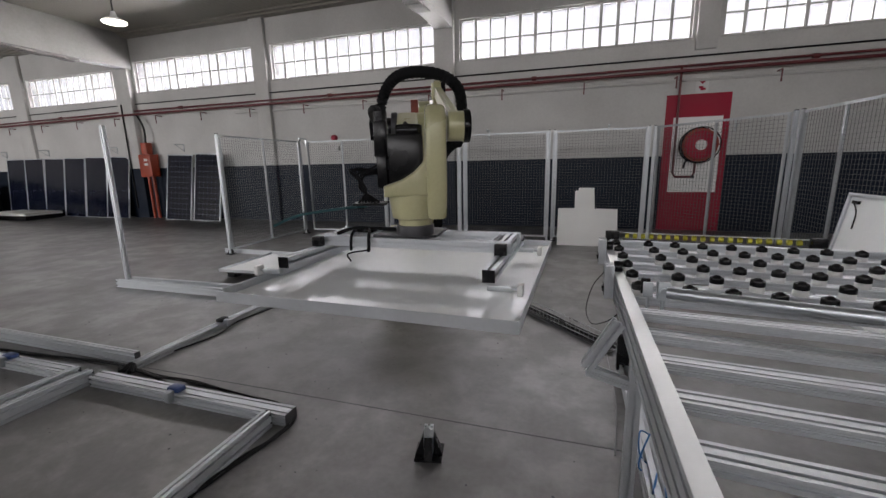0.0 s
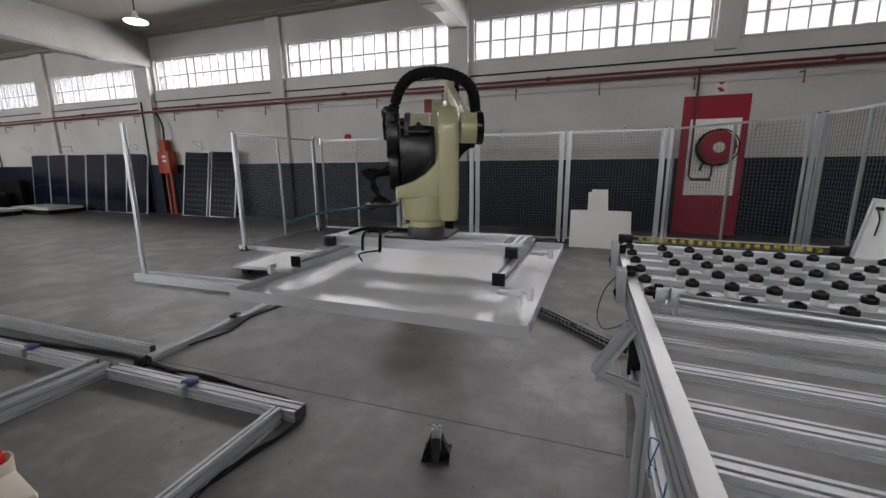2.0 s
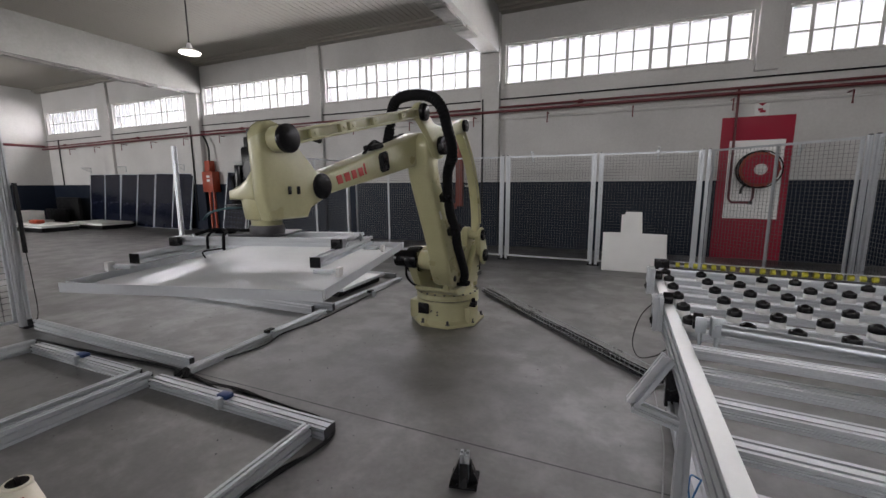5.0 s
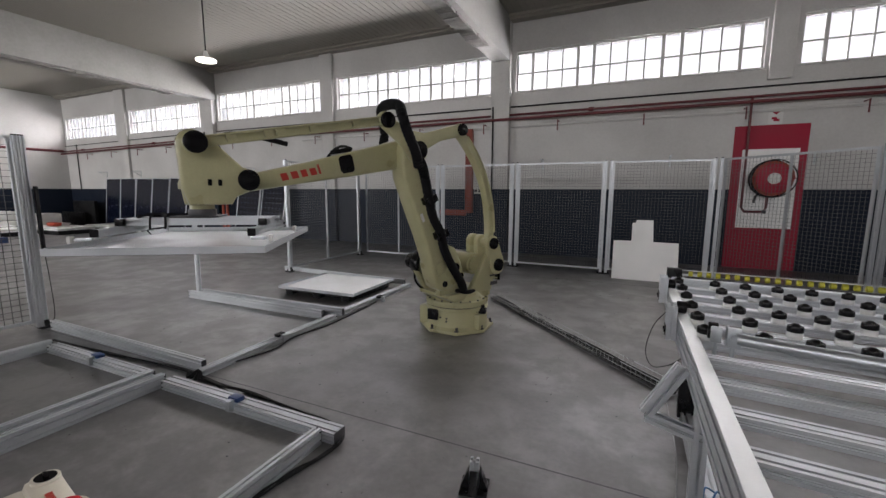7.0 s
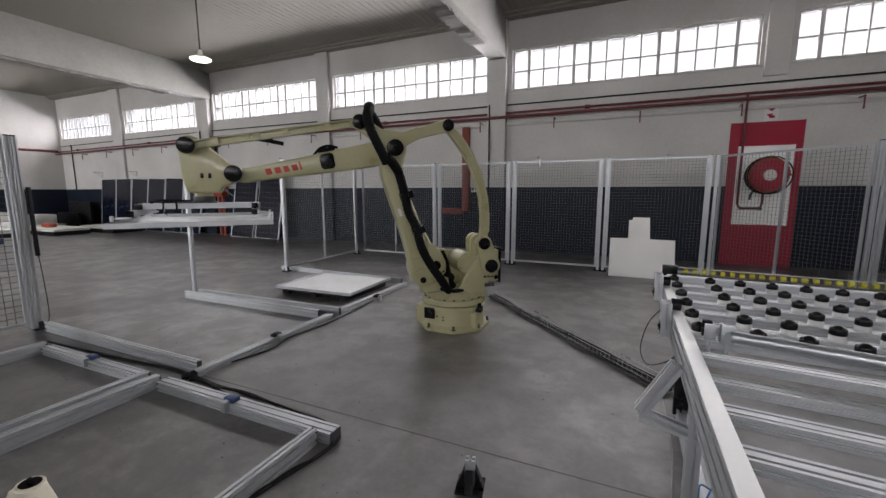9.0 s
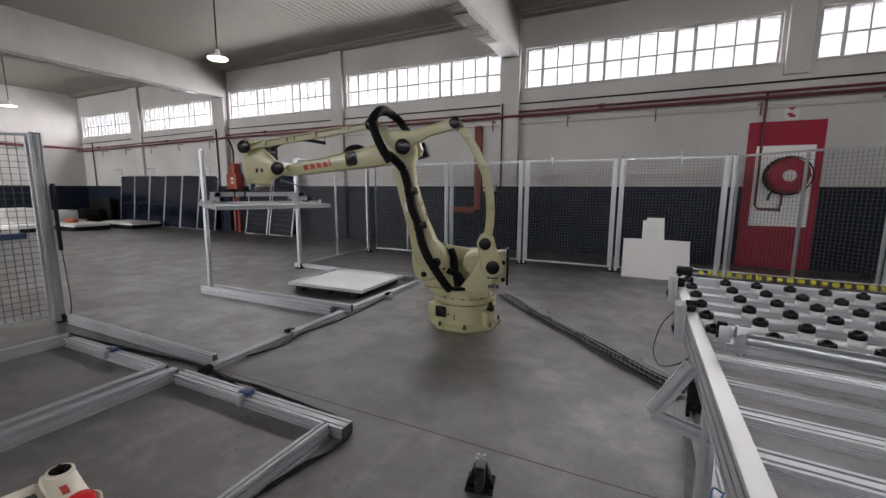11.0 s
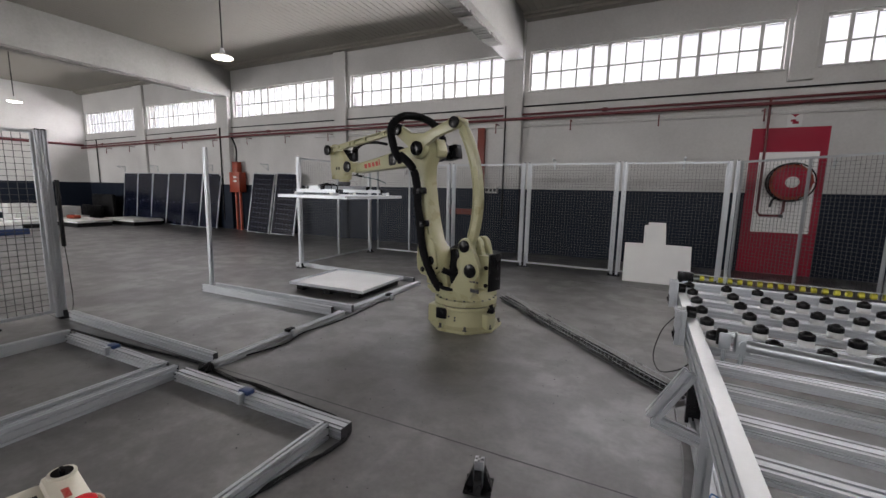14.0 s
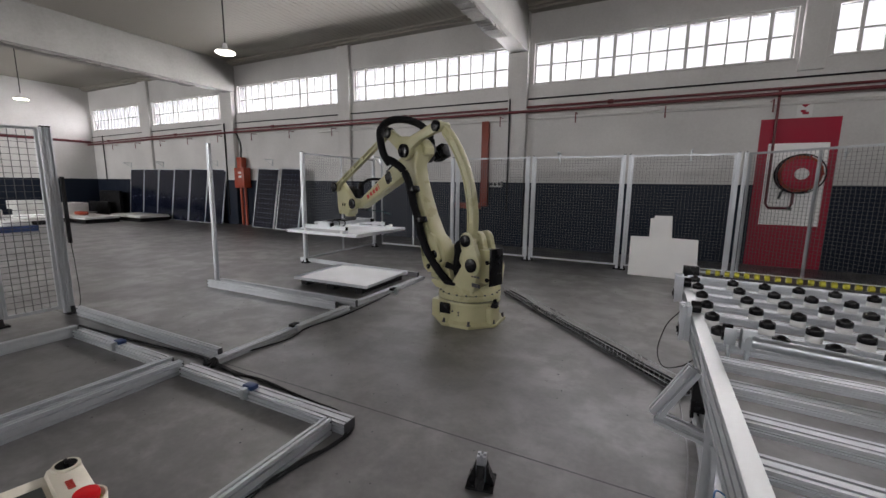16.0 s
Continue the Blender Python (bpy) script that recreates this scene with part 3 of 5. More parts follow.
def fences():
    y = 7.93
    f = empty("safety_fence", pose(0, 0, 0), "aluminium safety fence with wire mesh round the robot cell", "fence")
    # gate wing on the left of the cell
    fence_post(f, -5.65, 5.57)
    fence_post(f, -5.70, 7.80)
    fence_panel(f, (-5.65, 5.60), (-5.70, 7.77), (1.06,))
    back = [-5.66, -3.69, -2.08, -0.39, 1.25]
    for i, (x0, x1) in enumerate(zip(back, back[1:])):
        fence_panel(f, (x0 + 0.07, y), (x1 - 0.07, y), ((0.87,) if i == 0 else ()))
    for x in back[1:]:
        fence_post(f, x - 0.045, y)
        fence_post(f, x + 0.045, y)
    q = (2.62, 6.42)
    fence_panel(f, (1.33, 7.88), (q[0] - 0.03, q[1] + 0.05), (0.96,))
    fence_post(f, *q)
    fence_post(f, q[0] + 0.03, q[1] - 0.10)
    fence_panel(f, (q[0] + 0.03, q[1] - 0.15), (2.85, 4.1), (0.70, 1.5))
    fence_post(f, 2.85, 4.05)
    fence_panel(f, (2.85, 4.0), (2.95, 1.8), (1.1,))
    f = empty("gate_fence", pose(0, 0, 0), "aluminium wire-mesh fence and gate at the cell's entrance", "fence")
    fence_post(f, -5.71, 2.10)
    fence_post(f, -5.715, 2.052, foot=False)
    fence_panel(f, (-5.72, 2.02), (-5.74, 1.56), (), pitch=0.062, r=0.0024, wire_mat=DARK_WIRE)
    fence_post(f, -5.745, 1.53)
    fence_panel(f, (-5.75, 1.50), (-5.8, -0.2), (), pitch=0.062, r=0.0024, wire_mat=DARK_WIRE)
    lock = empty("gate_lock_strip", pose(-5.66, 2.13, 0), "long black gate latch strip on the post", "gate latch")
    b = bm_new()
    box(b, -0.02, 0.02, 0, 0.03, 0.80, 1.52, 0.004)
    part("latch_strip", b, BLACK, lock)
    b = bm_new()
    box(b, -0.022, -0.018, 0.03, 0.036, 0.82, 1.5)
    part("edge_strip", b, ORANGE, lock)
    b = bm_new()
    tube(b, [(0, 0.02, 0.8), (0.01, 0.03, 0.5), (0, 0.03, 0.1), (0.03, -0.1, 0.02)], 0.004, 6)
    part("cable", b, CABLE, lock)
    # lone entrance post
    p = empty("entrance_post", pose(-5.37, 3.62, 0), "lone slotted aluminium post standing on a floor profile", "post")
    b = bm_new()
    extrusion(b, (0, 0, 0.10), (-0.02, 0.03, 2.0), 0.045, 0.045, (0, 1, 0))
    part("post", b, ALU, p)


# ---- floor profiles ----
def floor_profile(a, c, w, h, label="slotted aluminium profile lying on the floor", z=0.0):
    p = empty("floor_profile", pose(*a, z), label, "aluminium profile", "floor profiles")
    b = bm_new()
    d = Vector((c[0] - a[0], c[1] - a[1], 0))
    extrusion(b, (0, 0, h / 2), (d.x, d.y, h / 2), w, h)
    part("profile", b, ALU, p)
    e = d.normalized()
    for q in (Vector((0, 0, h / 2)) - e * 0.002, Vector((d.x, d.y, h / 2)) + e * 0.002):
        b = bm_new()
        box(b, -0.002, 0.002, -w / 2 + 0.002, w / 2 - 0.002, -h / 2 + 0.002, h / 2 - 0.002)
        ob = part("end_cap", b, DARK_PLATE, p)
        ob.matrix_basis = pose(*q, 0, 0, math.degrees(math.atan2(d.y, d.x)))
    return p


def sensor(x, y, z, mat, label, turn=0):
    p = empty("clamp_sensor", pose(x, y, z, 0, 0, turn), label, "sensor", "sensors on the profiles")
    b = bm_new()
    box(b, -0.045, 0.045, -0.03, 0.03, 0, 0.03, 0.004)
    part("body", b, mat, p)
    b = bm_new()
    box(b, -0.02, 0.02, -0.075, -0.032, -0.05, 0.022, 0.003)
    part("bracket", b, STEEL, p)


def floor_layout():
    long = "slotted aluminium profile with cables beside it"
    floor_profile((-5.58, 2.11), (-3.12, 2.09), 0.045, 0.10)
    floor_profile((-3.08, 2.02), (-3.10, 3.70), 0.08, 0.05, long)
    floor_profile((-5.54, 3.60), (-3.20, 3.62), 0.045, 0.10)
    floor_profile((-5.50, 3.76), (-3.06, 3.82), 0.045, 0.09)
    floor_profile((-3.12, 3.86), (-3.10, 5.50), 0.08, 0.05)
    floor_profile((-5.90, 5.70), (-3.25, 5.62), 0.045, 0.07)
    floor_profile((-4.79, 1.79), (-3.35, 1.80), 0.09, 0.07, long)
    floor_profile((-3.12, 1.80), (-1.50, 1.80), 0.10, 0.07, long)
    for x, e in ((-4.84, 0.2), (-3.31, -0.8), (-3.17, -0.8), (-1.60, -0.2)):
        floor_profile((x, 1.80 if x != -1.60 else 1.73), (x, e), 0.05, 0.10, "blue-grey aluminium profile lying on the floor")
    sensor(-4.06, 1.80, 0.07, BLUE, "small blue sensor clamped to a profile")
    sensor(-2.36, 1.79, 0.07, BLUE, "small blue sensor clamped to a profile")
    sensor(-3.10, 2.88, 0.05, BLACK_CAP, "small black limit switch on a profile", 90)
    sensor(-3.02, 4.55, 0.05, BLACK_CAP, "small black limit switch on a profile", 90)
    # loose cables
    rng = random.Random(4)

    def cable(pts, r=0.008, n=1, mat=CABLE, label="loose black cables lying along the profiles", spread=0.02):
        p = empty("floor_cable", pose(0, 0, 0), label, "cable", "", "")
        for _ in range(n):
            b = bm_new()
            s = [(x + rng.uniform(-spread, spread), y + rng.uniform(-spread, spread), r + (z if z else rng.uniform(0, 0.5) * spread)) for x, y, z in pts]
            tube(b, s, r, 6, 5)
            part("cable", b, mat, p)
    cable([(-5.12, 1.93, 0), (-4.81, 1.945, 0), (-4.33, 1.96, 0), (-3.79, 2.0, 0), (-3.37, 2.03, 0), (-3.06, 2.0, 0), (-2.84, 1.98, 0), (-2.6, 1.91, 0)], 0.007, 3, spread=0.014)
    cable([(-3.2, 2.02, 0), (-3.06, 2.0, 0), (-2.84, 1.985, 0), (-2.66, 1.94, 0.03), (-2.43, 1.98, 0), (-2.03, 1.945, 0), (-1.70, 1.915, 0), (-1.56, 1.87, 0), (-1.49, 1.79, 0), (-1.49, 1.66, 0), (-1.53, 1.48, 0), (-1.56, 1.3, 0), (-1.57, 1.1, 0), (-1.572, 0.6, 0)], 0.0045, 6, spread=0.018)
    cable([(-3.14, 2.08, 0), (-3.02, 2.4, 0), (-2.97, 2.7, 0), (-3.04, 3.0, 0), (-2.97, 3.45, 0), (-3.0, 4.05, 0), (-3.03, 4.5, 0)], 0.006, 2, spread=0.008)
    cable([(-3.2, 2.0, 0), (-3.1, 1.96, 0), (-3.05, 1.99, 0.05), (-3.0, 1.95, 0)], 0.009, 3, spread=0.02)
    cable([(0.31, 3.2, 0), (0.322, 2.8, 0), (0.318, 2.53, 0), (0.30, 2.3, 0), (0.27, 2.0, 0)], 0.004, 1, GREY_CABLE, "thin grey cable on the floor", 0.01)
    # adjustable foot of a post
    p = empty("post_foot", pose(-0.63, 1.77, 0, 0, 0, 12), "short aluminium post stub in a black floor bracket", "post foot")
    b = bm_new()
    extrusion(b, (0, 0, 0.02), (0, 0, 0.155), 0.045, 0.045, (0, 1, 0), 0.045)
    part("stub", b, ALU, p)
    b = bm_new()
    box(b, -0.07, 0.07, -0.07, 0.07, 0, 0.012, 0.004)
    for a in range(4):
        q = bm_new()
        prism(q, [(0.026, 0.012), (0.07, 0.012), (0.03, 0.11), (0.026, 0.11)], -0.02, 0.02)
        bmesh.ops.transform(q, matrix=pose(0, 0, 0, 0, 0, 90 * a), verts=q.verts)
        me = bpy.data.meshes.new("gusset")
        q.to_mesh(me)
        q.free()
        b.from_mesh(me)
    part("bracket", b, BLACK_CAP, p)
    # wire cable tray
    a, c = Vector((-1.63, 5.30, 0)), Vector((0.37, 3.26, 0))
    d = (c - a)
    L = d.length
    tray = empty("cable_tray", pose(*a, 0, 0, math.degrees(math.atan2(d.y, d.x))), "wire-basket cable tray with black cables on the floor", "cable tray")
    b = bm_new()
    for yy, zz in ((-0.05, 0.005), (0.0, 0.005), (0.05, 0.005), (-0.055, 0.085), (0.055, 0.085), (-0.055, 0.045), (0.055, 0.045)):
        cyl(b, (0, yy, zz), (L, yy, zz), 0.003, n=6)
    n = int(L / 0.05)
    for i in range(n + 1):
        x = L * i / n
        tube(b, [(x, -0.058, 0.095), (x, -0.058, 0.008), (x, 0.058, 0.008), (x, 0.058, 0.095)], 0.002, 4, 1)
    part("wire_basket", b, TRAY_WIRE, tray)
    for i in range(6):
        b = bm_new()
        yy = -0.043 + 0.017 * i
        tube(b, [(L * k / 8, yy + rng.uniform(-0.01, 0.01), 0.022 + rng.uniform(0, 0.025)) for k in range(9)], 0.012, 6, 3)
        part("cable", b, CABLE, tray)
    # crumbs and dust specks
    b = bm_new()
    for _ in range(260):
        x, y, s = rng.uniform(-4.6, 0.1), rng.uniform(1.0, 6.5), rng.uniform(0.002, 0.007)
        tri = bmesh.ops.create_icosphere(b, subdivisions=1, radius=s, matrix=Matrix.Translation((x, y, s * 0.3)))["verts"]
        for v in tri:
            v.co.z = max(0.0005, v.co.z * 0.6)
            v.co.x += rng.uniform(-s, s) * 0.5
    specks = mesh_object("floor_debris", b, DARK_PLATE)
    tagged(specks, "scattered dark crumbs on the grey floor", "debris", kind="stuff")


# ---- conveyor ----
def ball_table():
    t = empty("ball_transfer_table", pose(0, 0, 0), "aluminium ball transfer table with black-capped ball units", "conveyor table")
    z = 0.93

    def prof(name, a, c, w, h, label="", up=(0, 0, 1), mat=ALU):
        b = bm_new()
        extrusion(b, a, c, w, h, up, min(0.04, h, w))
        return part(name, b, mat, t, label)
    prof("side_rail", (0.246, 2.86, z - 0.06), (0.246, -0.7, z - 0.06), 0.045, 0.12)
    b = bm_new()
    box(b, 0.2235, 0.2685, -0.7, 2.84, z, z + 0.004, 0.001)
    part("cover_strip", b, STRIP, t, "plain aluminium cover strip")
    prof("side_rail", (2.25, 2.95, z - 0.06), (2.25, -0.7, z - 0.06), 0.08, 0.12)
    slope = -0.09
    rows = [2.765 - 0.1935 * k for k in range(16)]
    for y in rows:
        prof("cross_bar", (0.27, y, z - 0.025), (2.21, y + slope * 1.94, z - 0.025), 0.06, 0.03)
    # ball units share their meshes
    b = bm_new()
    cyl(b, (0, 0, 0.0), (0, 0, 0.024), 0.0265, 0.0255, 18, 0.002)
    base = part("ball_unit", b, WHITE_PLASTIC, t, "white nylon ball unit with a black cap")
    b = bm_new()
    cyl(b, (0, 0, 0.0242), (0, 0, 0.050), 0.0272, 0.026, 20, 0.004)
    cap_mesh = part("cap", b, BLACK_CAP, base)
    b = bm_new()
    bmesh.ops.create_uvsphere(b, u_segments=14, v_segments=8, radius=0.021)
    bmesh.ops.translate(b, vec=(0, 0, 0.039), verts=b.verts)
    ball_mesh = part("ball", b, BLACK_CAP, base)
    base.matrix_basis = pose(0.290, rows[0], z - 0.01)
    for row in range(6):
        for col in range(14):
            if row == col == 0:
                continue
            o = new("ball_unit", base.data)
            o.parent = t
            x = 0.330 + 0.1415 * col if col else 0.290
            o.matrix_basis = pose(x, rows[row] + slope * (x - 0.29), z - 0.01)
            for m in (cap_mesh, ball_mesh):
                s = new(m.name.split(".")[0], m.data)
                s.parent = o
    # yellow roller strip on the far side
    y0, y1 = 3.10, 3.008
    b = bm_new()
    cyl(b, (0.33, y0, z + 0.038), (1.40, y1, z + 0.038), 0.004, n=8)
    part("roller_strip", b, ALU, t, "thin aluminium strip over the rollers")
    b = bm_new()
    cyl(b, (-0.013, 0, 0), (0.013, 0, 0), 0.018, n=16, bevel=0.004)
    roll = part("yellow_roller", b, YELLOW, t, "yellow nylon roller")
    roll.matrix_basis = pose(0.39, y0 - 0.006, z + 0.018, 0, 0, -5)
    for i in range(1, 20):
        o = new("yellow_roller", roll.data)
        o.parent = t
        o.matrix_basis = pose(0.39 + 0.0502 * i, y0 - 0.006 + slope * 0.0502 * i, z + 0.018, 0, 0, -5)
    prof("roller_channel", (0.36, y0 - 0.003, z - 0.012), (1.40, y1 - 0.003, z - 0.012), 0.012, 0.02, "dark roller channel", mat=DARK_PLATE)
    prof("end_rail", (0.27, 2.965, z - 0.015), (2.21, 2.965 + slope * 1.94, z - 0.015), 0.045, 0.045)
    b = bm_new()
    box(b, 0.25, 0.34, 3.07, 3.11, z - 0.02, z + 0.05, 0.004)
    part("end_block", b, BLACK_CAP, t)
    b = bm_new()
    box(b, 1.39, 1.47, 2.97, 3.01, z - 0.02, z + 0.05, 0.004)
    part("end_block", b, BLACK_CAP, t)
    # upright plates at the corner
    for y0, y1, z0, z1 in ((2.56, 2.66, 0.86, 1.005), (2.03, 2.13, 0.82, 0.975)):
        prof("upright_plate", (0.2, (y0 + y1) / 2, z0), (0.2, (y0 + y1) / 2, z1), 0.04, y1 - y0, "", (0, 1, 0))
        b = bm_new()
        box(b, 0.178, 0.188, y0 + 0.01, y1 - 0.01, z0 + 0.01, z0 + 0.06, 0.003)
        for q in (y0 + 0.03, y1 - 0.03):
            cyl(b, (0.172, q, z0 + 0.035), (0.178, q, z0 + 0.035), 0.008, n=10)
        part("angle_bracket", b, BLACK_CAP, t)
        b = bm_new()
        cyl(b, (0.222, y1 - 0.02, z + 0.03), (0.262, y1 - 0.02, z + 0.03), 0.027, n=20, bevel=0.004)
        wheel = part("guide_wheel", b, BLACK_CAP, t)
        b = bm_new()
        box(b, 0.225, 0.259, y1 - 0.03, y1 - 0.01, z + 0.004, z + 0.025, 0.002)
        part("wheel_bracket", b, WHITE_PLASTIC, wheel)
    # pusher tube and its brackets
    b = bm_new()
    cyl(b, (0.36, 1.635, z + 0.055), (2.1, 1.26, z + 0.055), 0.020, n=20, bevel=0.003)
    part("pusher_tube", b, STEEL, t, "bright zinc-plated round tube")
    b = bm_new()
    cyl(b, (0.352, 1.65, z - 0.02), (0.352, 1.65, z + 0.02), 0.008, n=10)
    box(b, 0.332, 0.374, 1.640, 1.648, z + 0.02, z + 0.09, 0.002)
    box(b, 0.332, 0.340, 1.648, 1.675, z + 0.02, z + 0.09, 0.002)
    cyl(b, (0.353, 1.632, z + 0.055), (0.353, 1.641, z + 0.055), 0.014, n=12)
    part("tube_bracket", b, STEEL, t)
    b = bm_new()
    cyl(b, (0.28, 1.685, z + 0.062), (0.312, 1.680, z + 0.062), 0.03, n=22, bevel=0.004)
    roller = part("end_roller", b, BLACK_CAP, t, "black end roller")
    b = bm_new()
    cyl(b, (0.30, 1.645, z - 0.02), (0.30, 1.645, z + 0.03), 0.006, n=10)
    box(b, 0.283, 0.317, 1.640, 1.648, z + 0.03, z + 0.088, 0.002)
    part("roller_bracket", b, STEEL, roller)
    # diagonal brace
    prof("brace", (0.205, 1.60, 0.87), (0.098, 1.60, 0.675), 0.045, 0.045)
    prof("brace", (0.10, 1.60, 0.665), (0.30, 1.60, 0.612), 0.04, 0.04)
    prof("brace_post", (0.275, 1.60, 0.10), (0.275, 1.60, z - 0.12), 0.045, 0.045, "", (0, 1, 0))
    # legs and floor rail
    for x in (0.40, 2.2):
        for y in (2.85, 0.3):
            prof("leg", (x, y, 0.06), (x, y, z - 0.12), 0.08, 0.08, "", (0, 1, 0))
            b = bm_new()
            cyl(b, (x, y, 0), (x, y, 0.06), 0.05, 0.02, 16)
            part("levelling_foot", b, BLACK, t)
        prof("floor_rail", (x, 2.8, 0.10), (x, -0.4, 0.10), 0.08, 0.08)
    b = bm_new()
    box(b, 0.34, 0.46, 2.75, 2.80, 0.1, 0.34, 0.004)
    part("black_box", b, BLACK_CAP, t, "black plastic terminal box")
    chain = bm_new()
    for i in range(60):
        box(chain, 0.475, 0.50, 2.6 - i * 0.05, 2.6 - i * 0.05 + 0.035, 0.14, 0.165, 0.003)
    tagged(part("drag_chain", chain, BLACK_CAP, t, "black cable drag chain"), kind="stuff")
    b = bm_new()
    tube(b, [(0.42, 2.0, 0.16), (0.37, 1.95, 0.2), (0.36, 1.85, 0.15), (0.42, 1.82, 0.1), (0.4, 1.7, 0.16), (0.36, 1.6, 0.06)], 0.004, 6)
    tube(b, [(0.44, 2.0, 0.16), (0.40, 1.9, 0.22), (0.35, 1.8, 0.12), (0.44, 1.78, 0.12), (0.42, 1.6, 0.16)], 0.004, 6)
    part("air_hose", b, BLUE_CABLE, t, "loose blue air hose")
    b = bm_new()
    tube(b, [(0.185, 2.12, z - 0.0), (0.13, 2.06, z - 0.06), (0.10, 1.95, z - 0.14), (0.12, 1.82, z - 0.16), (0.17, 1.70, z - 0.10), (0.205, 1.68, z - 0.06)], 0.0022, 6)
    part("sensor_cable", b, CABLE, t)


# ---- robot ----
# arm plane: x outward, y to the arm's left, z up; metres from the foot of the turning axis
BASE = (-1.702, 4.112)
J2, UPPER, FORE = (0.299, 0.704), 1.235, 1.43
REAR, FRONT = (-0.523, 0.226), (0.320, 0.223)
FLANGE_OUT, FLANGE_SIDE, PANEL_DROP, FLANGE_RISE = 0.27, 0.111, 0.378, 0.158
PANEL_A, PANEL_B = 1.12, 1.296
# seconds, turn of the body, lean of the lower arm, slope of the forearm, turn of the gripper (degrees)
JOINTS = [(0, 291.4, 31.0, -15.0, -1.0), (2.6, 291.3, 30.9, -15.1, -1.0), (3.0, 290.6, 30.6, -15.2, -0.4), (3.5, 285.7, 29.8, -14.6, 3.0), (4.0, 280.0, 28.6, -14.3, 7.0),
          (6.5, 250.9, 23.9, -11.9, 28.6), (7.0, 245.1, 22.9, -11.6, 32.5), (7.5, 239.0, 21.5, -11.2, 36.0), (8.0, 233.1, 20.5, -10.7, 39.6), (8.5, 227.0, 19.5, -10.3, 43.2),
          (9.0, 221.0, 18.6, -10.0, 46.8), (11.5, 191.8, 13.9, -7.9, 66.5), (12.0, 186.4, 12.7, -7.5, 70.2), (12.5, 181.0, 11.4, -7.2, 73.0), (13.0, 175.3, 10.0, -6.9, 76.5),
          (13.5, 169.5, 8.8, -6.7, 80.7), (14.0, 163.9, 7.6, -6.3, 84.8), (14.5, 160.7, 7.1, -5.9, 87.3), (15.0, 160.5, 9.3, -9.4, 88.0), (15.5, 160.6, 15.3, -18.0, 88.2), (16.0, 160.7, 21.1, -27.1, 88.3)]


def joints_at(t):
    """The joint angles at a time, on a smooth line through the rows."""
    k = max(i for i in range(len(JOINTS) - 1) if JOINTS[i][0] <= t)
    p = [JOINTS[min(max(k + d, 0), len(JOINTS) - 1)] for d in (-1, 0, 1, 2)]
    h = p[2][0] - p[1][0]
    s = (t - p[1][0]) / h
    out = []
    for c in range(1, 5):
        m0 = (p[2][c] - p[0][c]) / max(p[2][0] - p[0][0], 1e-6) * h
        m1 = (p[3][c] - p[1][c]) / max(p[3][0] - p[1][0], 1e-6) * h
        out.append((2 * s ** 3 - 3 * s ** 2 + 1) * p[1][c] + (s ** 3 - 2 * s ** 2 + s) * m0 + (3 * s ** 2 - 2 * s ** 3) * p[2][c] + (s ** 3 - s ** 2) * m1)
    return out


def robot_poses(t):
    turn, lean, slope, grip = joints_at(t)
    body = pose(0, 0, 0, 0, 0, turn)
    ex = J2[0] + UPPER * math.sin(radians(lean))
    ez = J2[1] + UPPER * math.cos(radians(lean))
    wx, wz = ex + FORE * math.cos(radians(slope)), ez + FORE * math.sin(radians(slope))
    flange = body @ Vector((wx + FLANGE_OUT, FLANGE_SIDE, wz - PANEL_DROP + FLANGE_RISE))
    return {"turret": body,
            "lower_arm": body @ pose(J2[0], 0, J2[1], 0, lean, 0),
            "forearm": body @ pose(ex, 0, ez, 0, -slope, 0),
            "link_plate": body @ pose(ex, 0, ez),
            "rear_rod": body @ pose(J2[0] + REAR[0], 0, J2[1] + REAR[1], 0, lean, 0),
            "top_rod": body @ pose(ex + FRONT[0], 0, ez + FRONT[1], 0, -slope, 0),
            "wrist": body @ pose(wx, 0, wz),
            "gripper": pose(*flange, 0, 0, grip)}


def cap(parent, x, y, z, r, name="joint_cap", depth=0.03):
    b = bm_new()
    cyl(b, (x, y - depth, z), (x, y, z), r, n=28, bevel=0.006)
    c = part(name, b, BLACK_CAP, parent, "black plastic joint cap")
    return c


def oval(x0, z0, r0, x1, z1, r1, n=12):
    """The outline of a link between two round ends."""
    a = math.atan2(z1 - z0, x1 - x0)
    out = [(x1 + r1 * math.cos(a - math.pi / 2 + math.pi * i / n), z1 + r1 * math.sin(a - math.pi / 2 + math.pi * i / n)) for i in range(n + 1)]
    out += [(x0 + r0 * math.cos(a + math.pi / 2 + math.pi * i / n), z0 + r0 * math.sin(a + math.pi / 2 + math.pi * i / n)) for i in range(n + 1)]
    return out


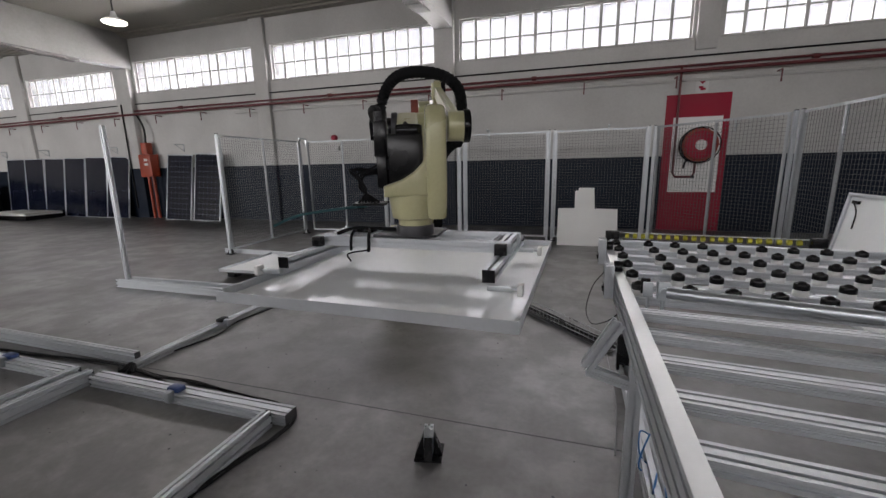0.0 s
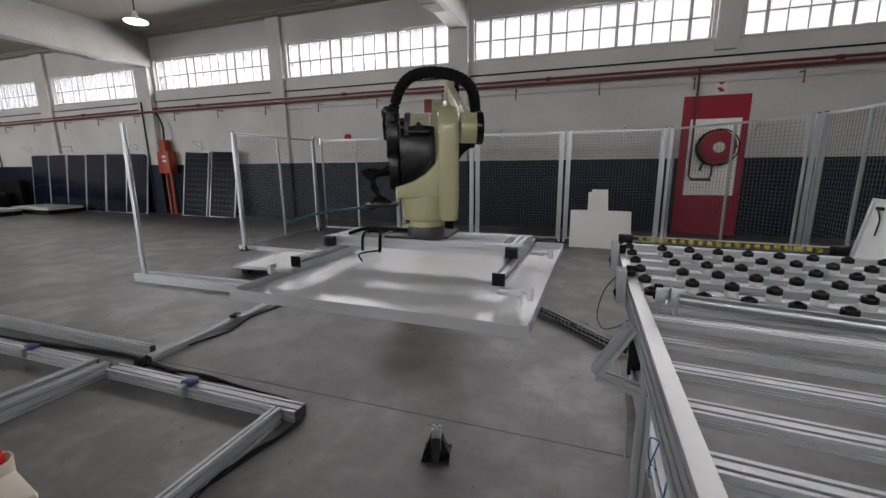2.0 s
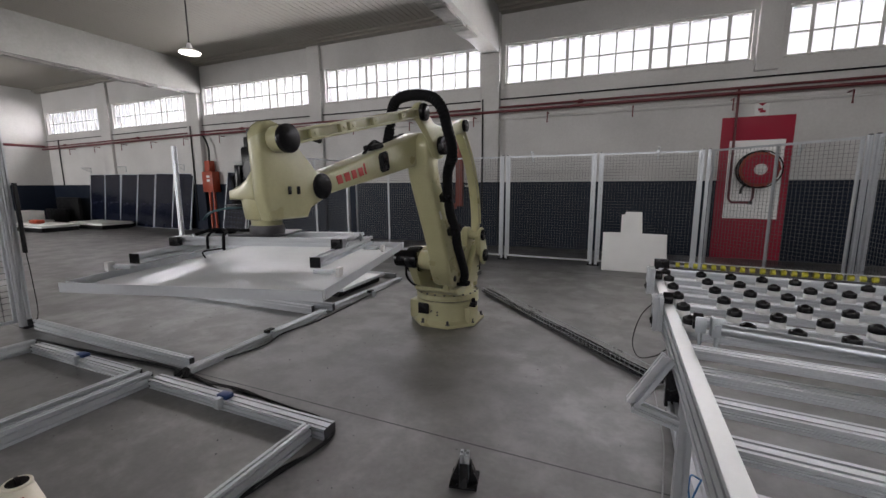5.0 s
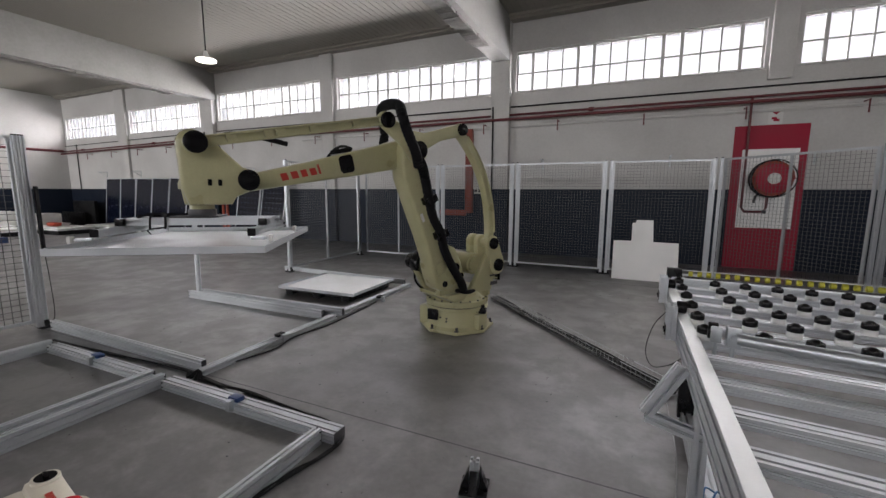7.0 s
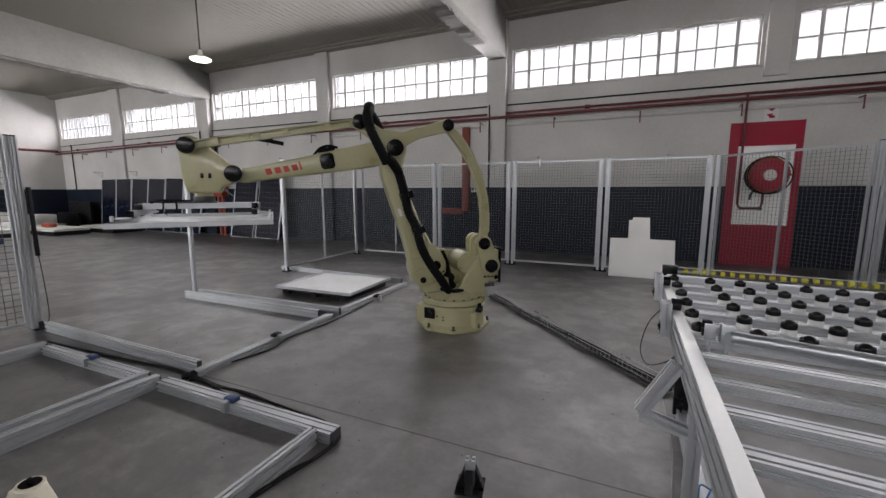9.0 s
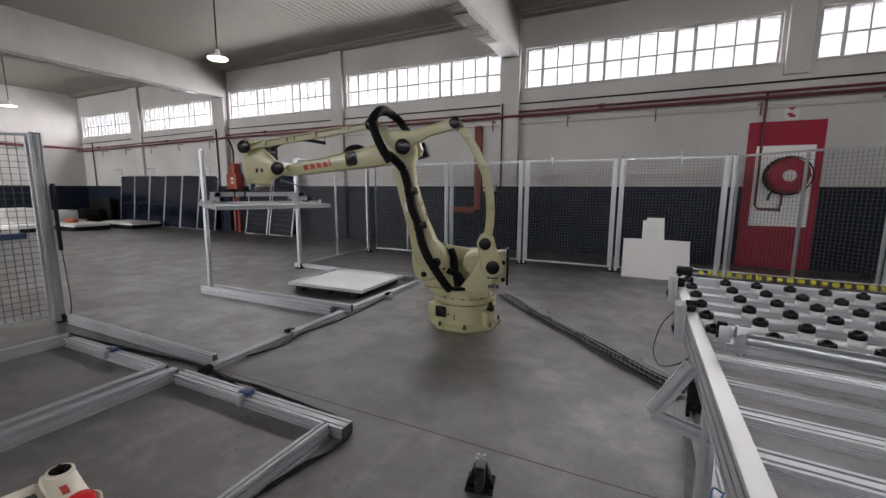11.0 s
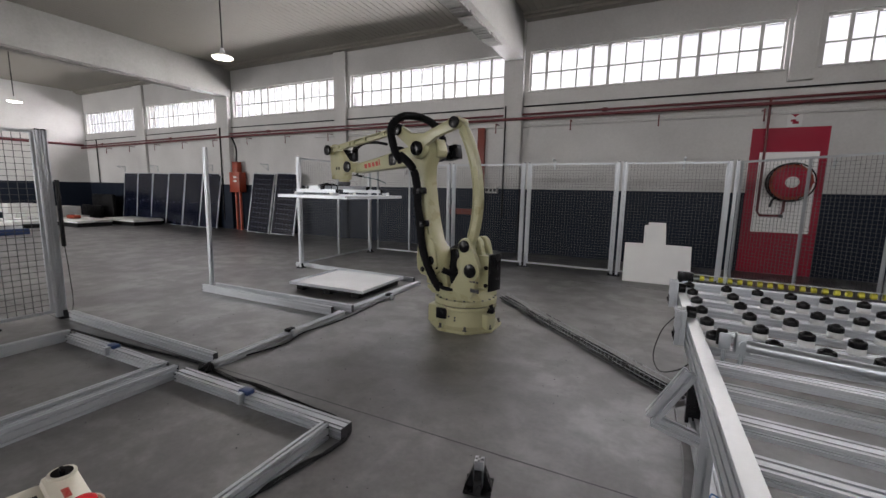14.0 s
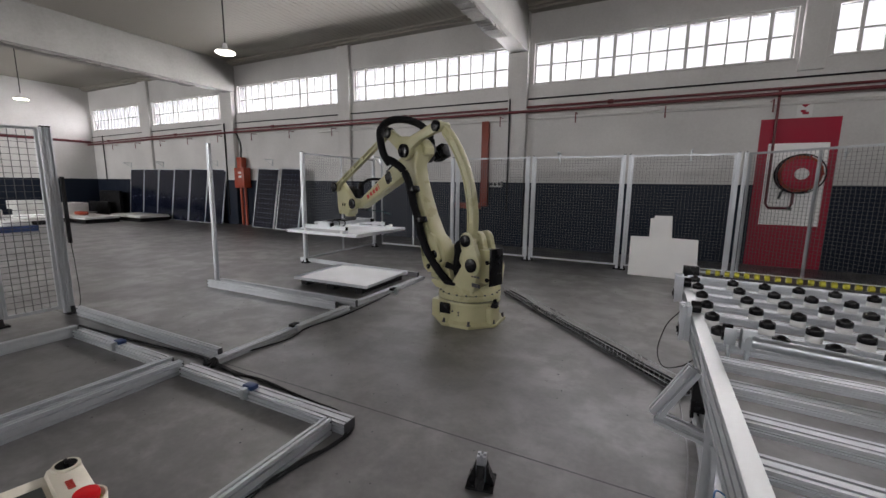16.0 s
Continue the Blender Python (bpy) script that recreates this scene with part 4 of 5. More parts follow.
def robot():
    r = empty("palletizing_robot", pose(*BASE, 0), "cream industrial palletizing robot with black hose, bolted to the floor", "robot")
    # fixed pedestal: eight-sided foot, drum, cable shoulder
    b = bm_new()
    cyl(b, (0, 0, 0), (0, 0, 0.036), 0.405, n=8, bevel=0.008)
    bmesh.ops.rotate(b, verts=b.verts, cent=(0, 0, 0), matrix=Matrix.Rotation(radians(22), 3, "Z"))
    cyl(b, (0, 0, 0.036), (0, 0, 0.062), 0.372, 0.342, 48)
    cyl(b, (0, 0, 0.062), (0, 0, 0.225), 0.338, 0.330, 48)
    cyl(b, (0, 0, 0.225), (0, 0, 0.262), 0.345, n=48, bevel=0.008)
    base = part("base", b, CREAM, r, "round cream cast pedestal")
    b = bm_new()
    cyl(b, (0, 0, 0.2625), (0, 0, 0.2745), 0.315, n=40)
    part("bearing_ring", b, DARK_PLATE, base, "dark slewing bearing gap")
    for k in range(8):
        a = radians(22 + 45 * k)
        b = bm_new()
        cyl(b, (0.372 * math.cos(a), 0.372 * math.sin(a), 0.034), (0.372 * math.cos(a), 0.372 * math.sin(a), 0.078), 0.013, n=6)
        cyl(b, (0.372 * math.cos(a), 0.372 * math.sin(a), 0.036), (0.372 * math.cos(a), 0.372 * math.sin(a), 0.042), 0.024, n=12)
        part("anchor_bolt", b, DARK_PLATE, base)
    b = bm_new()
    box(b, 0.22, 0.37, -0.13, 0.04, 0.036, 0.20, 0.012, pose(0, 0, 0, 0, 0, -12))
    part("cable_shoulder", b, CREAM, base)
    b = bm_new()
    box(b, -0.36, -0.25, -0.22, -0.06, 0.036, 0.235, 0.012)
    part("terminal_shoulder", b, CREAM, base)
    for x, y, w in ((0.262, -0.12, 0.03), (0.335, -0.10, 0.034)):
        b = bm_new()
        box(b, x - w, x + w, y - 0.04, y + 0.04, 0.198, 0.255, 0.006)
        cyl(b, (x, y, 0.255), (x, y, 0.29), 0.022, n=14)
        part("connector_box", b, BLACK_CAP, base, "black cable connector")
    b = bm_new()
    box(b, -0.20, -0.08, -0.345, -0.315, 0.13, 0.245, 0.006)
    part("connector_box", b, BLACK_CAP, base, "black cable connector")
    b = bm_new()
    box(b, -0.368, -0.3605, -0.20, -0.08, 0.08, 0.215, 0.002)
    part("earthing_plate", b, DARK_PLATE, base, "dark terminal plate")
    for x, z in ((0.02, 0.16), (0.02, 0.13), (-0.05, 0.165)):
        b = bm_new()
        cyl(b, (x, -0.345, z), (x, -0.325, z), 0.009, n=10)
        part("set_screw", b, DARK_PLATE, base)

    # turning body
    b = bm_new()
    cyl(b, (0, 0, 0.275), (0, 0, 0.335), 0.345, n=40, bevel=0.008)
    cyl(b, (0, 0, 0.335), (0, 0, 0.42), 0.30, 0.26, 36)
    prism(b, [(-0.27, 0.348), (0.28, 0.348), (0.36, 0.40), (0.36, 0.43), (-0.26, 0.43)], -0.22, 0.255, 0.012)
    turret = part("turret", b, CREAM, r, "cream turning body with side brackets")
    b = bm_new()
    prism(b, [(-0.28, 0.40), (0.07, 0.40), (-0.04, 0.55), (-0.16, 0.74), (-0.22, 0.82), (-0.31, 0.82), (-0.34, 0.62)], 0.19, 0.255, 0.014)
    part("side_bracket", b, CREAM, turret)
    b = bm_new()
    prism(b, [(-0.26, 0.42), (0.30, 0.42), (0.42, 0.62), (0.40, 0.80), (0.22, 0.84), (-0.18, 0.78), (-0.28, 0.62)], -0.26, -0.17, 0.012)
    part("side_bracket", b, CREAM, turret)
    b = bm_new()
    prism(b, [(0.10, 0.43), (0.42, 0.43), (0.44, 0.60), (0.40, 0.76), (0.30, 0.80), (0.20, 0.76), (0.14, 0.62)], 0.13, 0.20, 0.012)
    part("side_bracket", b, CREAM, turret)
    b = bm_new()
    cyl(b, (-0.10, -0.17, 0.70), (-0.10, 0.16, 0.70), 0.115, n=28, bevel=0.01)
    cyl(b, (-0.10, 0.16, 0.70), (-0.10, 0.185, 0.70), 0.09, n=28)
    part("motor_housing", b, CREAM, turret)
    b = bm_new()
    prism(b, oval(-0.26, 0.72, 0.11, J2[0] + REAR[0], J2[1] + REAR[1], 0.085), 0.10, 0.175, 0.01)
    prism(b, oval(-0.26, 0.72, 0.11, J2[0] + REAR[0], J2[1] + REAR[1], 0.085), -0.02, 0.045, 0.01)
    part("rod_mount", b, CREAM, turret)
    cap(turret, J2[0] + REAR[0], 0.346, J2[1] + REAR[1], 0.062)
    cap(turret, -0.306, 0.346, 0.69, 0.070)
    b = bm_new()
    prism(b, oval(-0.306, 0.69, 0.105, J2[0] + REAR[0], J2[1] + REAR[1], 0.085), 0.296, 0.322, 0.008)
    prism(b, [(-0.40, 0.72), (-0.22, 0.70), (-0.15, 0.92), (-0.30, 0.95)], 0.252, 0.297, 0.01)
    part("clevis_plate", b, CREAM, turret)
    for k in range(20):
        a = k * math.pi / 10
        b = bm_new()
        cyl(b, (0.325 * math.cos(a), 0.325 * math.sin(a), 0.334), (0.325 * math.cos(a), 0.325 * math.sin(a), 0.347), 0.011, n=6)
        part("ring_bolt", b, DARK_PLATE, turret)
    b = bm_new()
    box(b, -0.445, -0.30, 0.03, 0.20, 0.50, 0.84, 0.01)
    rear = part("rear_cover", b, CREAM, turret)
    b = bm_new()
    box(b, -0.468, -0.446, 0.02, 0.215, 0.48, 0.86, 0.006)
    part("cover_edge", b, BLACK_CAP, rear)
    for z in (0.54, 0.72):
        b = bm_new()
        cyl(b, (-0.415, 0.2, z), (-0.415, 0.212, z), 0.022, n=16)
        part("plug", b, BLACK_CAP, rear)
    b = bm_new()
    for x in (-0.36, -0.32, -0.28):
        box(b, x, x + 0.03, 0.256, 0.259, 0.555, 0.575)
    part("type_marking", b, DARK_PLATE, turret, "small dark type marking bars")
    b = bm_new()
    box(b, -0.37, -0.34, 0.256, 0.259, 0.455, 0.495)
    box(b, -0.335, -0.26, 0.256, 0.259, 0.455, 0.495)
    part("rating_plate", b, DARK_PLATE, turret)
    b = bm_new()
    cyl(b, (J2[0], -0.30, J2[1]), (J2[0], -0.17, J2[1]), 0.14, n=32, bevel=0.01)
    cyl(b, (J2[0], -0.46, J2[1]), (J2[0], -0.30, J2[1]), 0.09, n=24, bevel=0.008)
    part("lower_arm_motor", b, BLACK_CAP, turret, "black servo motor")
    b = bm_new()
    tube(b, [(0.33, -0.34, 0.62), (0.35, -0.32, 0.52), (0.33, -0.26, 0.44), (0.26, -0.2, 0.40)], 0.012, 8)
    part("motor_cable", b, HOSE, turret)
    b = bm_new()
    tube(b, [(0.16, 0.22, 0.62), (0.06, 0.1, 0.55), (0.05, 0.02, 0.48), (0.0, 0.0, 0.42)], 0.035, 8)
    tube(b, [(0.2, 0.18, 0.56), (0.1, 0.0, 0.50), (0.0, -0.05, 0.44)], 0.03, 8)
    tube(b, [(0.17, 0.02, 0.82), (0.13, 0.05, 0.72), (0.11, 0.09, 0.58), (0.06, 0.10, 0.43)], 0.05, 9, 7, 0.06)
    tube(b, [(0.24, 0.14, 0.46), (0.12, 0.27, 0.44), (-0.02, 0.24, 0.43)], 0.022, 8)
    part("body_cables", b, HOSE, turret)

    # lower arm: pivot at the origin, elbow UPPER above
    b = bm_new()
    left = [(-0.14, 0.0), (-0.12, 0.14), (-0.06, 0.22), (-0.02, 0.45), (-0.005, 0.70), (-0.005, 0.90), (-0.03, 1.05), (-0.105, 1.16)]
    top = [(0.115 * math.sin(a), UPPER + 0.115 * math.cos(a)) for a in [radians(-70 + 20 * i) for i in range(8)]]
    right = [(0.155, 1.16), (0.19, 1.04), (0.195, 0.75), (0.195, 0.46), (0.21, 0.20), (0.245, 0.06), (0.25, -0.08)]
    foot = [(0.2, -0.15), (0.10, -0.17), (-0.02, -0.16), (-0.11, -0.10)]
    prism(b, left + top + right + foot, 0.05, 0.255, 0.028)
    arm = part("lower_arm", b, CREAM, r, "cream curved lower arm casting")
    b = bm_new()
    prism(b, [(0.0, 0.30), (0.055, 0.32), (0.05, 0.46), (0.01, 0.45)], 0.25, 0.275, 0.006)
    prism(b, [(-0.10, -0.06), (0.0, -0.10), (0.06, 0.10), (-0.03, 0.26), (-0.09, 0.20)], 0.24, 0.285, 0.012)
    part("rib", b, CREAM, arm)
    b = bm_new()
    cyl(b, (0, -0.16, 0), (0, 0.27, 0), 0.10, n=28, bevel=0.008)
    part("pivot", b, CREAM, arm)
    cap(arm, -0.02, 0.292, 0.01, 0.05)
    cap(arm, 0.15, 0.262, -0.09, 0.032)
    cap(arm, -0.07, 0.262, -0.07, 0.022)
    for q in ((0.10, 0.20, 0.02, 0.035), (0.10, 0.20, 0.135, 0.15), (0.10, 0.115, 0.035, 0.135), (0.185, 0.20, 0.035, 0.135)):
        b = bm_new()
        box(b, q[0], q[1], 0.254, 0.268, q[2], q[3], 0.004)
        part("pocket_rim", b, CREAM, arm)
    for x, z in ((0.16, 0.32), (0.165, 0.55), (0.165, 0.78), (0.15, 0.98)):
        b = bm_new()
        cyl(b, (x, 0.254, z), (x, 0.263, z), 0.012, n=10)
        part("boss", b, CREAM, arm)
    b = bm_new()
    cyl(b, (0, -0.02, UPPER), (0, 0.27, UPPER), 0.10, n=32, bevel=0.008)
    part("elbow_housing", b, CREAM, arm)
    b = bm_new()
    cyl(b, (-0.03, -0.14, UPPER - 0.02), (-0.03, 0.02, UPPER - 0.02), 0.085, n=24, bevel=0.008)
    box(b, -0.16, 0.03, -0.24, -0.12, UPPER - 0.10, UPPER + 0.06, 0.01)
    part("elbow_motor", b, BLACK_CAP, arm, "black servo motor")
    b = bm_new()
    tube(b, [(-0.08, 0.20, -0.36), (-0.03, 0.28, -0.18), (0.04, 0.315, 0.06), (0.068, 0.32, 0.25), (0.055, 0.325, 0.45), (0.075, 0.32, 0.62), (0.055, 0.325, 0.80), (0.05, 0.36, 1.0), (0.085, 0.42, 1.11), (0.135, 0.475, 1.18)], 0.044, 12, 9, 0.05)
    part("arm_hose", b, HOSE, arm, "black sleeved cable hose")
    for z in (0.42, 0.78):
        b = bm_new()
        box(b, -0.02, 0.10, 0.255, 0.36, z - 0.035, z + 0.035, 0.006)
        part("hose_clamp", b, BLACK_CAP, arm)
    b = bm_new()
    box(b, 0.13, 0.16, 0.2555, 0.258, 0.60, 0.68)
    part("warning_label", b, WHITE_PLASTIC, arm)

    # forearm: elbow at the origin, wrist pivot at FORE along x
    b = bm_new()
    prism(b, [(-0.15, -0.03), (-0.12, -0.09), (0.02, -0.125), (0.18, -0.135), (0.50, -0.125), (1.0, -0.10), (FORE - 0.05, -0.085), (FORE + 0.03, -0.06), (FORE + 0.06, 0.0), (FORE + 0.03, 0.035), (1.0, 0.05), (0.5, 0.08), (0.18, 0.10), (0.02, 0.12), (-0.12, 0.10)], -0.01, 0.15, 0.02)
    fore = part("forearm", b, CREAM, r, "long tapered cream forearm")
    b = bm_new()
    prism(b, [(0.58, -0.085), (0.67, -0.085), (0.69, -0.06), (0.69, 0.035), (0.67, 0.055), (0.58, 0.06), (0.56, 0.04), (0.56, -0.065)], 0.149, 0.155, 0.003)
    part("access_cover", b, BLACK_CAP, fore, "black access cover")
    # logo shapes only
    x = 0.86
    for w, tall in ((0.020, 0.075), (0.062, 0.055), (0.058, 0.055), (0.066, 0.055), (0.064, 0.055)):
        b = bm_new()
        prism(b, [(x, -0.052), (x + w * 0.8, -0.052), (x + w * 0.8 + 0.008, -0.052 + tall), (x + 0.008, -0.052 + tall)], 0.1505, 0.1535)
        part("logo_mark", b, RED_MARK, fore, "red slanted logo bars")
        x += w + 0.014
    b = bm_new()
    cyl(b, (0, -0.01, 0), (0, -0.06, 0), 0.12, n=32, bevel=0.01)
    part("elbow_gear", b, DARK_PLATE, fore)
    b = bm_new()
    tube(b, [(0.50, 0.06, 0.10), (0.57, 0.06, 0.13), (0.66, 0.08, 0.12), (0.74, 0.06, 0.06)], 0.012, 8)
    box(b, 0.53, 0.69, 0.03, 0.11, 0.078, 0.115, 0.008)
    part("cable_bundle", b, HOSE, fore)
    b = bm_new()
    cyl(b, (FORE, -0.02, 0), (FORE, 0.245, 0), 0.07, n=28, bevel=0.006)
    part("wrist_pivot", b, CREAM, fore)
    cap(fore, FORE, 0.262, 0, 0.072)

    # triangular link plate at the elbow
    b = bm_new()
    (fx, fz), (bx, bz) = FRONT, REAR
    outline = [(fx + 0.075 * math.cos(a), fz + 0.075 * math.sin(a)) for a in [radians(-30 + 22 * i) for i in range(6)]]
    outline += [(0.12, 0.17), (-0.08, 0.155), (-0.28, 0.215)]
    outline += [(bx + 0.062 * math.cos(a), bz + 0.062 * math.sin(a)) for a in [radians(75 + 25 * i) for i in range(9)]]
    outline += [(-0.26, 0.10), (-0.11, 0.02)]
    outline += [(0.11 * math.cos(a), 0.11 * math.sin(a)) for a in [radians(190 + 20 * i) for i in range(7)]]
    outline += [(0.16, 0.03)]
    prism(b, outline, 0.27, 0.325, 0.012)
    link = part("link_plate", b, CREAM, r, "cream triangular link plate")
    cap(link, 0, 0.363, 0, 0.078, depth=0.09)
    cap(link, bx, 0.356, bz, 0.056, depth=0.06)
    cap(link, fx, 0.356, fz, 0.065, depth=0.08)
    b = bm_new()
    tube(b, [(0.10, 0.46, -0.15), (0.16, 0.50, -0.04), (0.235, 0.49, 0.12), (0.265, 0.46, 0.25), (0.23, 0.36, 0.345), (0.22, 0.19, 0.38), (0.19, 0.03, 0.365), (0.12, -0.07, 0.30), (0.06, -0.13, 0.18), (0.08, -0.155, 0.03), (0.16, -0.15, -0.08)], 0.043, 12, 9, 0.07)
    part("hose_loop", b, HOSE, link, "black sleeved hose loop")

    # curved rear rod from the body to the link plate
    b = bm_new()
    n = 14
    outer, inner = [], []
    for i in range(n + 1):
        s = i / n
        bow = -0.17 * max(0.0, math.sin(math.pi * s)) ** 0.75
        w = 0.04 + 0.008 * abs(2 * s - 1)
        outer.append((bow - w, UPPER * s))
        inner.append((bow + w, UPPER * s))
    prism(b, outer + inner[::-1], 0.20, 0.275, 0.01)
    rod = part("rear_rod", b, CREAM, r, "cream bowed link rod")
    for edge, side in ((outer, 1), (inner, -1)):
        b = bm_new()
        prism(b, edge[1:-1] + [(x + 0.014 * side, z) for x, z in edge[1:-1]][::-1], 0.274, 0.288, 0.003)
        part("edge_flange", b, CREAM, rod)
    b = bm_new()
    cyl(b, (0, 0.10, 0), (0, 0.29, 0), 0.055, n=24, bevel=0.005)
    part("rod_end", b, CREAM, rod)
    b = bm_new()
    cyl(b, (0, 0.17, UPPER), (0, 0.29, UPPER), 0.055, n=24, bevel=0.005)
    part("rod_end", b, CREAM, rod)
    for s in (0.12, 0.34, 0.62, 0.86):
        bow = -0.17 * max(0.0, math.sin(math.pi * s)) ** 0.75
        b = bm_new()
        box(b, bow - 0.03, bow + 0.03, 0.272, 0.282, UPPER * s - 0.022, UPPER * s + 0.022, 0.004)
        cyl(b, (bow, 0.282, UPPER * s), (bow, 0.288, UPPER * s), 0.008, n=8)
        part("rod_web", b, CREAM, rod)

    # straight top rod to the wrist
    b = bm_new()
    prism(b, [(0, -0.036), (FORE, -0.036), (FORE, 0.036), (0, 0.036)], 0.275, 0.295, 0.006)
    prism(b, [(0, -0.036), (FORE, -0.036), (FORE, -0.022), (0, -0.022)], 0.295, 0.325, 0.004)
    prism(b, [(0, 0.022), (FORE, 0.022), (FORE, 0.036), (0, 0.036)], 0.295, 0.325, 0.004)
    top_rod = part("top_rod", b, CREAM, r, "straight cream channel rod")
    b = bm_new()
    cyl(b, (0, 0.255, 0), (0, 0.335, 0), 0.06, n=24, bevel=0.005)
    part("rod_end", b, CREAM, top_rod)
    b = bm_new()
    cyl(b, (FORE, 0.26, 0), (FORE, 0.335, 0), 0.062, n=24, bevel=0.005)
    part("rod_end", b, CREAM, top_rod)
    cap(top_rod, FORE, 0.356, 0, 0.068)
    for s in (0.2, 0.45, 0.62, 0.68, 0.85):
        b = bm_new()
        box(b, FORE * s - 0.03, FORE * s + 0.03, 0.293, 0.322, -0.024, 0.024, 0.004)
        cyl(b, (FORE * s, 0.322, 0), (FORE * s, 0.327, 0), 0.008, n=8)
        part("rod_web", b, CREAM, top_rod)

    # wrist: forearm pivot at the origin
    b = bm_new()
    outline = [(fx + 0.09 * math.cos(a), fz + 0.09 * math.sin(a)) for a in [radians(-5 + 24 * i) for i in range(6)]]
    outline += [(0.20, 0.245), (0.03, 0.085), (-0.05, 0.065), (-0.08, 0.0), (-0.05, -0.06), (0.08, -0.115), (0.11, -0.165), (0.36, -0.165), (0.395, -0.05)]
    prism(b, outline, 0.165, 0.25, 0.02)
    wrist = part("wrist", b, CREAM, r, "cream wrist casting")
    b = bm_new()
    prism(b, [(-0.015, -0.065), (0.17, -0.065), (0.17, 0.13), (0.15, 0.075), (0.11, 0.035), (0.06, 0.005), (-0.015, -0.02)], 0.0, 0.26, 0.012)
    bmesh.ops.transform(b, matrix=Matrix(((0, 1, 0, 0.125), (1, 0, 0, 0), (0, 0, 1, 0), (0, 0, 0, 1))), verts=b.verts)
    bmesh.ops.recalc_face_normals(b, faces=b.faces)
    part("gusset_block", b, CREAM, wrist)
    b = bm_new()
    cyl(b, (FLANGE_OUT, FLANGE_SIDE, -0.05), (FLANGE_OUT, FLANGE_SIDE, -0.165), 0.115, 0.10, 32, 0.008)
    cyl(b, (FLANGE_OUT, FLANGE_SIDE, -0.165), (FLANGE_OUT, FLANGE_SIDE, -0.195), 0.075, n=28)
    part("flange_housing", b, CREAM, wrist)
    b = bm_new()
    box(b, 0.15, 0.31, 0.0, 0.155, -0.03, 0.20, 0.012)
    box(b, 0.20, 0.32, -0.045, 0.0, -0.03, 0.11, 0.008)
    cyl(b, (0.225, 0.095, 0.17), (0.225, 0.095, 0.24), 0.06, n=20, bevel=0.008)
    box(b, 0.19, 0.29, 0.04, 0.14, 0.20, 0.225, 0.008)
    part("wrist_motor", b, BLACK_CAP, wrist, "black servo motor")
    b = bm_new()
    box(b, 0.16, 0.24, -0.06, 0.0, 0.10, 0.26, 0.01)
    cyl(b, (0.20, -0.03, 0.26), (0.20, -0.03, 0.30), 0.03, n=12)
    part("valve_block", b, BLACK_CAP, wrist, "black pneumatic valve block")
    rng = random.Random(11)
    for k in range(7):
        b = bm_new()
        q = [rng.uniform(-0.018, 0.018) for _ in range(8)]
        tube(b, [(0.20 + 0.012 * k, -0.02, 0.09), (0.22 + q[0], -0.06 + q[1], 0.05 + q[2]), (0.25 + q[3], -0.10 - 0.012 * k, 0.035 + q[4]), (0.25 + q[5], -0.12 + q[6], -0.03 + q[7]), (0.22 + 0.01 * k, -0.05 - 0.014 * k, -0.095)], 0.005, 7)
        part("cable_loop", b, HOSE, wrist)
    b = bm_new()
    box(b, 0.18, 0.30, -0.16, -0.012, -0.105, -0.095, 0.002)
    box(b, 0.20, 0.24, -0.15, -0.12, -0.125, -0.105, 0.002)
    part("cable_bracket", b, BLACK_CAP, wrist)
    b = bm_new()
    tube(b, [(0.16, -0.02, 0.26), (0.05, -0.06, 0.33), (-0.15, -0.10, 0.34), (-0.4, -0.10, 0.30)], 0.02, 8)
    part("feed_hose", b, HOSE, wrist)
    for x, z in ((0.18, -0.02), (0.24, -0.02)):
        b = bm_new()
        box(b, x - 0.012, x + 0.012, 0.25, 0.255, z - 0.02, z + 0.02, 0.003)
        part("plug", b, BLACK_CAP, wrist)
    b = bm_new()
    tube(b, [(0.24, -0.10, -0.11), (0.24, -0.22, -0.12), (0.20, -0.42, -0.15), (0.16, -0.55, -0.20)], 0.007, 6)
    part("air_hose", b, TEAL, wrist, "teal air hose")

    gripper(r)
    return r


